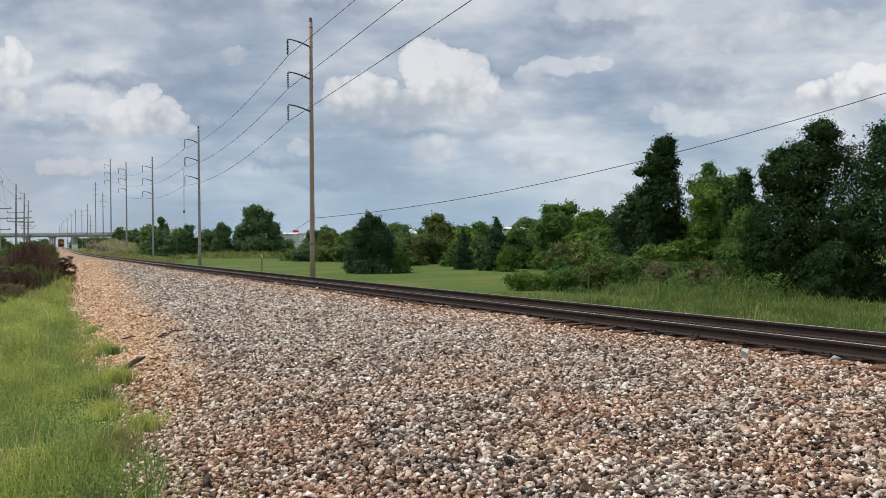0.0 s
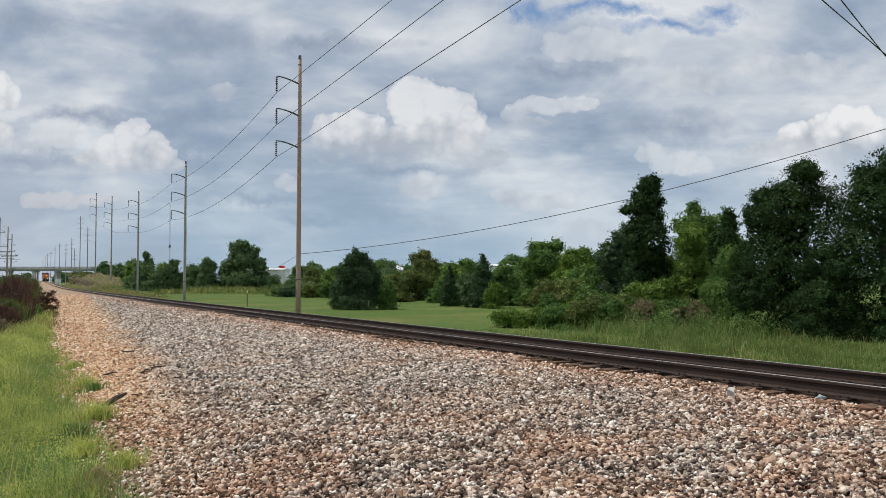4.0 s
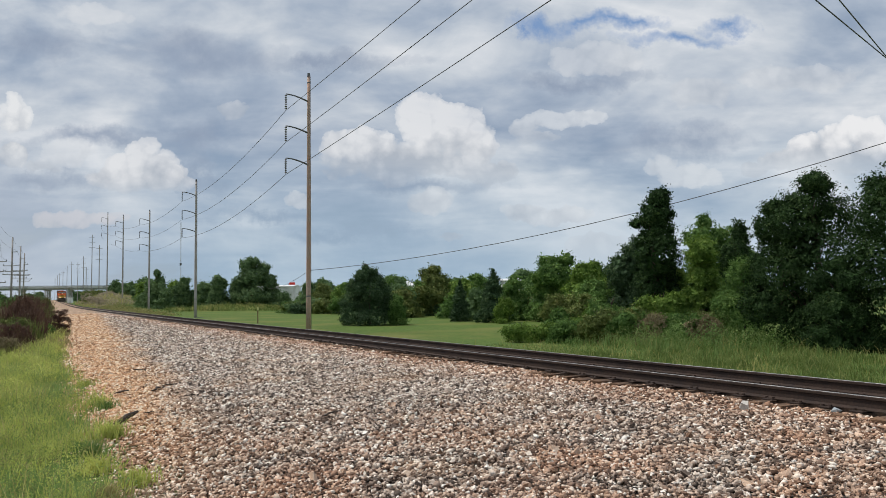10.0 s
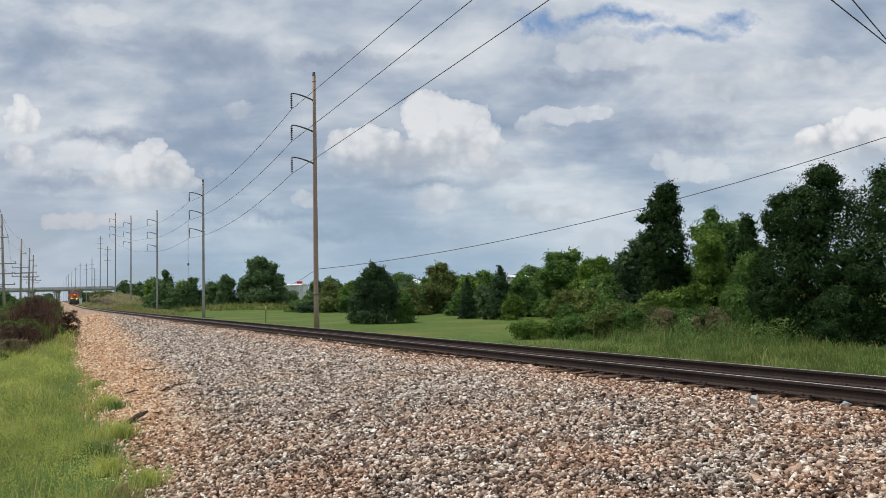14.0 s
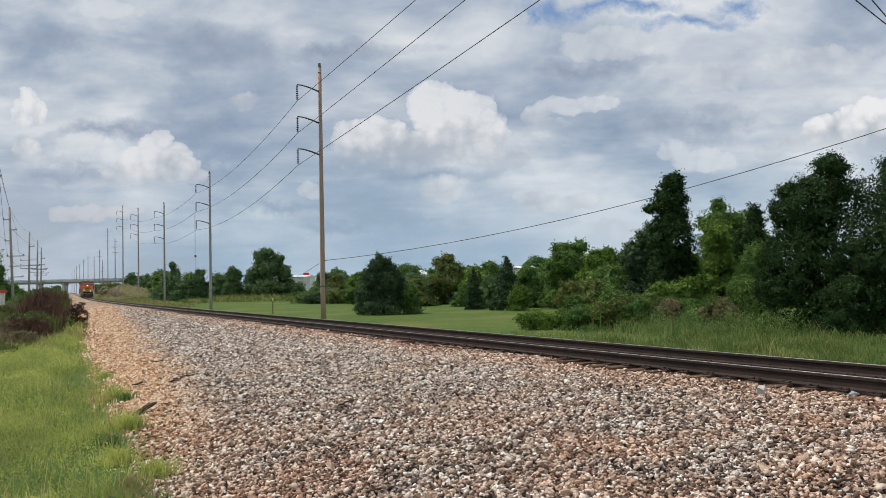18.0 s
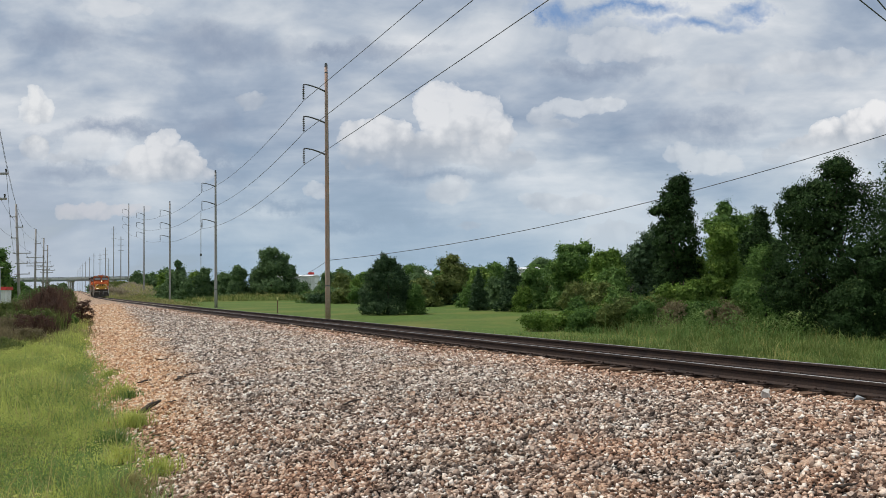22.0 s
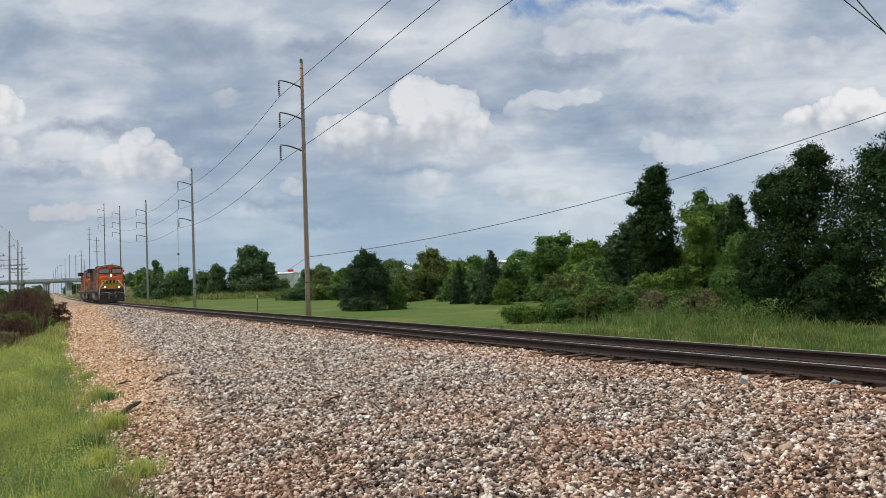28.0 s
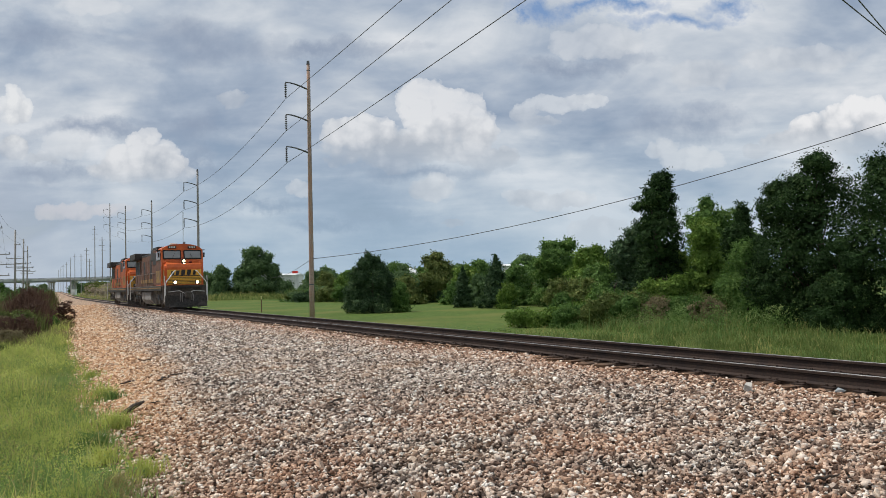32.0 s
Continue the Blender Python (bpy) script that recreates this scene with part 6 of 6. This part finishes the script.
    for c in (4.75, 17.9):
        truck = part("truck_frame", box(bmesh.new(), (1.5, 4.6, 0.3), (0, c, 0.95), 0.03), GRIME, ob)
        for k in (-1.9, 0.0, 1.9):
            part("wheel_set", wheel_set(bmesh.new(), c + k), GRIME, truck)
        for s in (-1, 1):
            bm = prism(bmesh.new(), [(c - 2.75, 0.66), (c - 2.75, 0.98), (c - 2.1, 1.08), (c + 2.1, 1.08), (c + 2.75, 0.98), (c + 2.75, 0.66), (c + 1.3, 0.62), (c + 1.1, 0.42), (c + 0.8, 0.42), (c + 0.6, 0.62),
                                           (c - 0.6, 0.62), (c - 0.8, 0.42), (c - 1.1, 0.42), (c - 1.3, 0.62)], "x", s * 1.02 - 0.09, s * 1.02 + 0.09)
            part("side_frame", bm, GRIME, truck)
            for k in (-1.9, 0.0, 1.9):
                part("axle_box", box(bmesh.new(), (0.16, 0.42, 0.42), (s * 1.18, c + k, 0.56), 0.05), GRIME, truck)
            for k in (-0.95, 0.95):
                part("spring", cyl(bmesh.new(), (s * 1.15, c + k, 0.6), (s * 1.15, c + k, 1.0), 0.11, 10), STEEL, truck)
            part("sand_pipe", tube(bmesh.new(), [(s * 1.1, c - 2.6, 1.3), (s * 1.0, c - 2.75, 0.7), (s * 0.8, c - 2.6, 0.15)], 0.025, 5), GRIME, truck)
    return ob


def along(y):
    """Pose of a vehicle whose nose is at the height y of the plan, on the track's centre line, facing the camera's side."""
    dx = (near_rail(y + 8) - near_rail(y - 8)) / 16
    n = math.hypot(1, dx)
    slope = math.degrees(math.atan((rail_z(y + 12) - rail_z(y - 12)) / 24 / n))
    return pose(near_rail(y) + 0.75 / n, y - 0.75 * dx / n, rail_z(y) + 0.004, slope, 0, math.degrees(math.atan(-dx)))


lead = loco(True, "dusty orange and yellow diesel locomotive, headlights lit")
trail = loco(False, "dusty orange diesel locomotive coupled behind the first", RUSTY_ORANGE)


def nose_at(t):
    """Where on the plan the leading nose is at t seconds: it slows gently."""
    k = 32.0 - t
    return 57.7 + 10.3 * k + 0.11 * k * k


def motions():
    rows, rows2 = [], []
    for i in range(0, 65):
        y = nose_at(i * 0.5)
        rows.append((i * 0.5, along(y)))
        rows2.append((i * 0.5, along(y + 23.0 * CL)))
    walk(lead, rows)
    walk(trail, rows2)

# ---- sheds, vehicles and small things ----
SHED = surface("white ribbed metal cladding", (0.72, 0.73, 0.73), (0.82, 0.82, 0.82), 2.0, 0.5, 0, 0.03, (0.5, 0.5, 0.48), 0.2)
SHED_ROOF = surface("pale metal roof", (0.66, 0.67, 0.68), (0.76, 0.77, 0.77), 2.0, 0.45, 0.1, 0.03)
SHED_DARK = surface("painted doorway shade", (0.05, 0.055, 0.06), (0.08, 0.085, 0.09), 2.0, 0.7, 0, 0)
RED = surface("red painted metal", (0.5, 0.03, 0.02), (0.58, 0.045, 0.03), 4, 0.4, 0, 0)


def shed(base, w, d, h, turn, doors=3, label="white metal-clad shed behind the trees", pitch=0.12):
    ob = new("metal_shed", None)
    ob.matrix_world = pose(*base, 0, 0, turn)
    tagged(ob, label, "shed", "white sheds beyond the trees")
    part("wall", box(bmesh.new(), (w, d, h + 1), (0, 0, h / 2 - 0.5), 0.03), SHED, ob)
    r = prism(bmesh.new(), [(-d / 2 - 0.3, h), (0, h + d * pitch / 2), (d / 2 + 0.3, h)], "x", -w / 2 - 0.3, w / 2 + 0.3)
    roof = part("roof", r, SHED_ROOF, ob)
    for k in range(doors):
        x = -w / 2 + w * (k + 0.5) / doors
        # dark panel whose colour stands for the shade inside a doorway
        part("roller_door", box(bmesh.new(), (w / doors * 0.5, 0.08, h * 0.6), (x, -d / 2 - 0.02, h * 0.3), 0.01), SHED_DARK, ob)
    for k in range(int(w / 1.2)):
        part("rib", box(bmesh.new(), (0.08, 0.05, h), (-w / 2 + 0.6 + k * 1.2, -d / 2 - 0.026, h / 2)), SHED, ob)
    return ob


shed((-43.8, 206.0, 0.2), 9.2, 12, 4.3, 0, 0, "long low white shed beyond the trees", 0.08)
shed((-8.6, 140.0, -0.6), 5.0, 4.2, 4.0, 62, 1, "pale shed with a gabled roof among the trees", 0.5)
shed((9.1, 114.0, -0.8), 2.2, 3.0, 4.4, 4, 1, "white metal-clad shed between the trees", 0.2)
shed((-125.5, 318.0, 2.3), 7, 5, 2.9, 20, 2)
sign = part("roof_sign", box(bmesh.new(), (1.5, 0.3, 0.6), (0, 0, 0.3), 0.04), RED)
sign.location = (-40.3, 206.0, 5.0)
tagged(sign, "small red sign board above a white shed", "sign")
for k in (-1, 1):
    part("sign_leg", cyl(bmesh.new(), (k, 0, -3), (k, 0, 0.1), 0.08, 8), STEEL, sign)


def mast():
    ob = new("radio_mast", None)
    x, y = -182.0, 540.0
    ob.location = (x, y, land(x, y))
    tagged(ob, "thin grey lattice radio mast far off", "mast")
    for i in range(11):
        bm = bmesh.new()
        for k in range(3):
            a = k * 2.094
            b = a + 2.094
            p = lambda t, z: (0.40 * math.cos(t), 0.40 * math.sin(t), z)
            cyl(bm, p(a, i * 5.0), p(a, i * 5.0 + 5), 0.035, 5)
            cyl(bm, p(a, i * 5.0), p(b, i * 5.0 + 2.5), 0.025, 4)
            cyl(bm, p(b, i * 5.0 + 2.5), p(a, i * 5.0 + 5), 0.025, 4)
        part("mast_section", bm, CONCRETE, ob)
    part("antenna_ring", cyl(bmesh.new(), (0, 0, 25), (0, 0, 26.6), 0.7, 10), STEEL, ob)


mast()


def marker():
    ob = new("marker_post", None)
    x, y = -19.4, 81.2
    ob.location = (x, y, land(x, y))
    tagged(ob, "slim brown marker post with a pale yellow cap", "post")
    part("post", box(bmesh.new(), (0.10, 0.06, 1.5), (0, 0, 0.7), 0.01), surface("brown post", (0.16, 0.10, 0.06), (0.22, 0.14, 0.09), 9, 0.7), ob)
    part("cap", box(bmesh.new(), (0.14, 0.09, 0.34), (0, 0, 1.5), 0.02), surface("pale yellow plastic", (0.6, 0.6, 0.25), (0.68, 0.66, 0.32), 9, 0.5), ob)


marker()


def fence():
    ob = new("white_fence", None)
    x0, y0 = -19.3, 128.0
    ob.location = (x0, y0, land(x0, y0))
    tagged(ob, "short run of pale rail fence by the trees", "fence")
    for k in range(6):
        part("fence_post", box(bmesh.new(), (0.14, 0.14, 1.2), (k * 1.3, 0, 0.5), 0.01), WHITE, ob)
    for z in (0.5, 0.95):
        part("fence_rail", box(bmesh.new(), (6.6, 0.05, 0.16), (3.25, -0.09, z), 0.01), WHITE, ob)


fence()


def car(x, y, z, turn, paint, label, long=4.6, tall=1.5):
    ob = new("car", None)
    ob.matrix_world = pose(x, y, z, 0, 0, turn)
    tagged(ob, label, "car", "parked vehicles")
    side_ = [(-long / 2, 0.35), (-long / 2, 0.85), (-long * 0.3, 0.95), (-long * 0.16, tall), (long * 0.25, tall), (long * 0.4, 0.98), (long / 2, 0.9), (long / 2, 0.35)]
    b = prism(bmesh.new(), side_, "y", -0.88, 0.88)
    bmesh.ops.bevel(b, geom=b.edges[:], offset=0.06, segments=2, affect="EDGES")
    part("body", b, paint, ob)
    for s in (-1, 1):
        part("side_window", box(bmesh.new(), (long * 0.36, 0.03, 0.36), (long * 0.04, s * 0.885, tall - 0.28), 0.05), GLASS, ob)
        for k in (-0.31, 0.31):
            w = part("wheel", cyl(bmesh.new(), (k * long, s * 0.72, 0.33), (k * long, s * 0.92, 0.33), 0.33, 18), BLACK, ob)
            part("rim", cyl(bmesh.new(), (k * long, s * 0.92, 0.33), (k * long, s * 0.935, 0.33), 0.2, 14), STEEL, w)
    return ob


WHITE_PAINT = surface("white car paint", (0.7, 0.7, 0.7), (0.78, 0.78, 0.78), 4, 0.35, 0, 0)
BLUE_PAINT = surface("blue-grey car paint", (0.12, 0.17, 0.25), (0.16, 0.21, 0.3), 4, 0.35, 0, 0)


def left_sheds():
    """Two buildings behind the brush."""
    ob = new("grey_shed", None)
    x, y = -64.4, 97.0
    ob.matrix_world = pose(x, y, land(x, y), 0, 0, 8)
    tagged(ob, "grey metal shed behind the overgrown brush", "shed")
    part("wall", box(bmesh.new(), (5.5, 8.0, 6.4), (0, 4, 3.1), 0.04), surface("grey metal sheet", (0.38, 0.39, 0.40), (0.48, 0.49, 0.5), 2, 0.5, 0, 0.02, (0.34, 0.33, 0.32), 0.5), ob)
    part("roof", box(bmesh.new(), (5.9, 8.4, 0.14), (0, 4, 6.36), 0.02), SHED_ROOF, ob)
    for k in range(6):
        part("rib", box(bmesh.new(), (0.07, 0.04, 6.2), (-2.5 + k * 1.0, -0.02, 3.1)), STEEL, ob)
    ob = new("red_roofed_shed", None)
    x, y = -66.3, 112.0
    ob.matrix_world = pose(x, y, land(x, y), 0, 0, 8)
    tagged(ob, "small shed with a red metal roof behind brush", "shed")
    part("wall", box(bmesh.new(), (1.2, 2.0, 3.4), (0, 0, 1.6), 0.03), SHED, ob)
    part("roof", prism(bmesh.new(), [(-1.2, 3.3), (-1.0, 3.75), (1.0, 3.75), (1.2, 3.3)], "x", -0.8, 0.8), RED, ob)


left_sheds()


def signal_box():
    x, y = spot(-5.5, 395.0)
    ob = new("equipment_hut", None)
    ob.location = (x, y, land(x, y))
    tagged(ob, "small pale trackside equipment hut", "hut")
    part("hut_body", box(bmesh.new(), (1.8, 2.4, 2.6), (0, 0, 1.3), 0.04), SHED, ob)
    part("hut_roof", box(bmesh.new(), (2.1, 2.7, 0.18), (0, 0, 2.68), 0.03), SHED_ROOF, ob)


signal_box()
for i, (u, y, p, l) in enumerate(((-16, 470, WHITE_PAINT, "white car on the road below the bridge"), (-22, 478, BLUE_PAINT, "blue-grey car on the road below the bridge"), (-27, 470, WHITE_PAINT, "white van on the road below the bridge"),
                                  (-33, 480, WHITE_PAINT, "white car on the road below the bridge"))):
    x, y = spot(u, y)
    car(x, y, land(x, y), 20, p, l, 5.0, 2.1 if "van" in l else 1.6)


# ---- litter on the stones ----
def stick(x, y, length, r, turn, label="dead dark stick lying on the ballast", kink=0.12, tilt=2.0):
    rr = random.Random(int(abs(x * 100) + y * 10))
    pts = [(length * (k / 5 - 0.5), kink * length * rr.uniform(-0.5, 0.5), 0.02 * rr.uniform(-1, 1)) for k in range(6)]
    ob = part("stick", tube(bmesh.new(), pts, [r * q for q in (0.7, 1.0, 1.05, 0.9, 0.75, 0.4)], 7), DEAD, smooth=True)
    ob.matrix_world = pose(x, y, ballast_z(side(x, y), y) + r + 0.03, 0, tilt, turn)
    return tagged(ob, label, "stick", "sticks on the ballast")


stick(-5.43, 13.45, 0.5, 0.05, 62, "short charred wood piece on the ballast", 0.05, -22)
stick(-5.2, 13.9, 0.4, 0.010, 80)
stick(-6.12, 17.0, 1.3, 0.020, 96)
stick(-6.0, 17.5, 0.8, 0.014, 70)
stick(-4.06, 14.7, 0.7, 0.018, 96)
stick(-3.15, 14.5, 1.3, 0.017, 94)
stick(-4.9, 15.4, 0.5, 0.012, 60)
stick(-1.75, 12.0, 0.5, 0.014, 75)
stick(-2.15, 6.9, 0.3, 0.026, 100, "short dark wood chip on the ballast", 0.05)
stick(-8.2, 21.5, 1.0, 0.014, 80)
stick(-7.0, 17.2, 0.8, 0.016, 85)
stick(3.05, 6.6, 0.34, 0.014, 30, "rusty flat iron strip on the ballast", 0.02)


def rag():
    rng = np.random.default_rng(5)
    ob = stones("plastic_scrap", np.zeros((1, 3)), np.array([0.06]), surface("pale blue plastic", (0.4, 0.45, 0.47), (0.55, 0.58, 0.58), 9, 0.4, 0, 0.3), None, rng)
    x, y = 5.18, 10.74
    ob.location = (x, y, ballast_z(side(x, y), y) + 0.03)
    tagged(ob, "crumpled scrap of pale plastic beside the sleepers", "litter")


rag()


def weed(x, y, n, h, look_, label, seed):
    rng = np.random.default_rng(seed)
    a, r = rng.uniform(0, 6.283, n), np.abs(rng.normal(0, 0.16, n))
    z = ballast_z(side(x, y), y)
    ob = blades("weed", x + np.cos(a) * r, y + np.sin(a) * r, np.full(n, z), h * rng.uniform(0.5, 1.2, n), np.full(n, 0.014), look_, rng, 0.8)
    tagged(ob, label, "weed", "weeds on the stone slope", "stuff")


for i, (x, y, n, h) in enumerate(((-6.6, 15.4, 160, 0.3), (-7.1, 16.2, 120, 0.28), (-5.2, 12.3, 260, 0.4), (-4.9, 11.0, 260, 0.4), (-4.4, 10.0, 240, 0.4), (-3.35, 7.9, 200, 0.36), (-3.6, 8.5, 180, 0.36), (-8.9, 19.5, 200, 0.35), (-3.6, 9.2, 160, 0.35))):
    weed(x, y, n, h * 0.8, WEED_BROWN if y < 9 else BLADE if i % 3 else BLADE_DARK, "green weed tuft growing through the ballast", 300 + i)

motions()
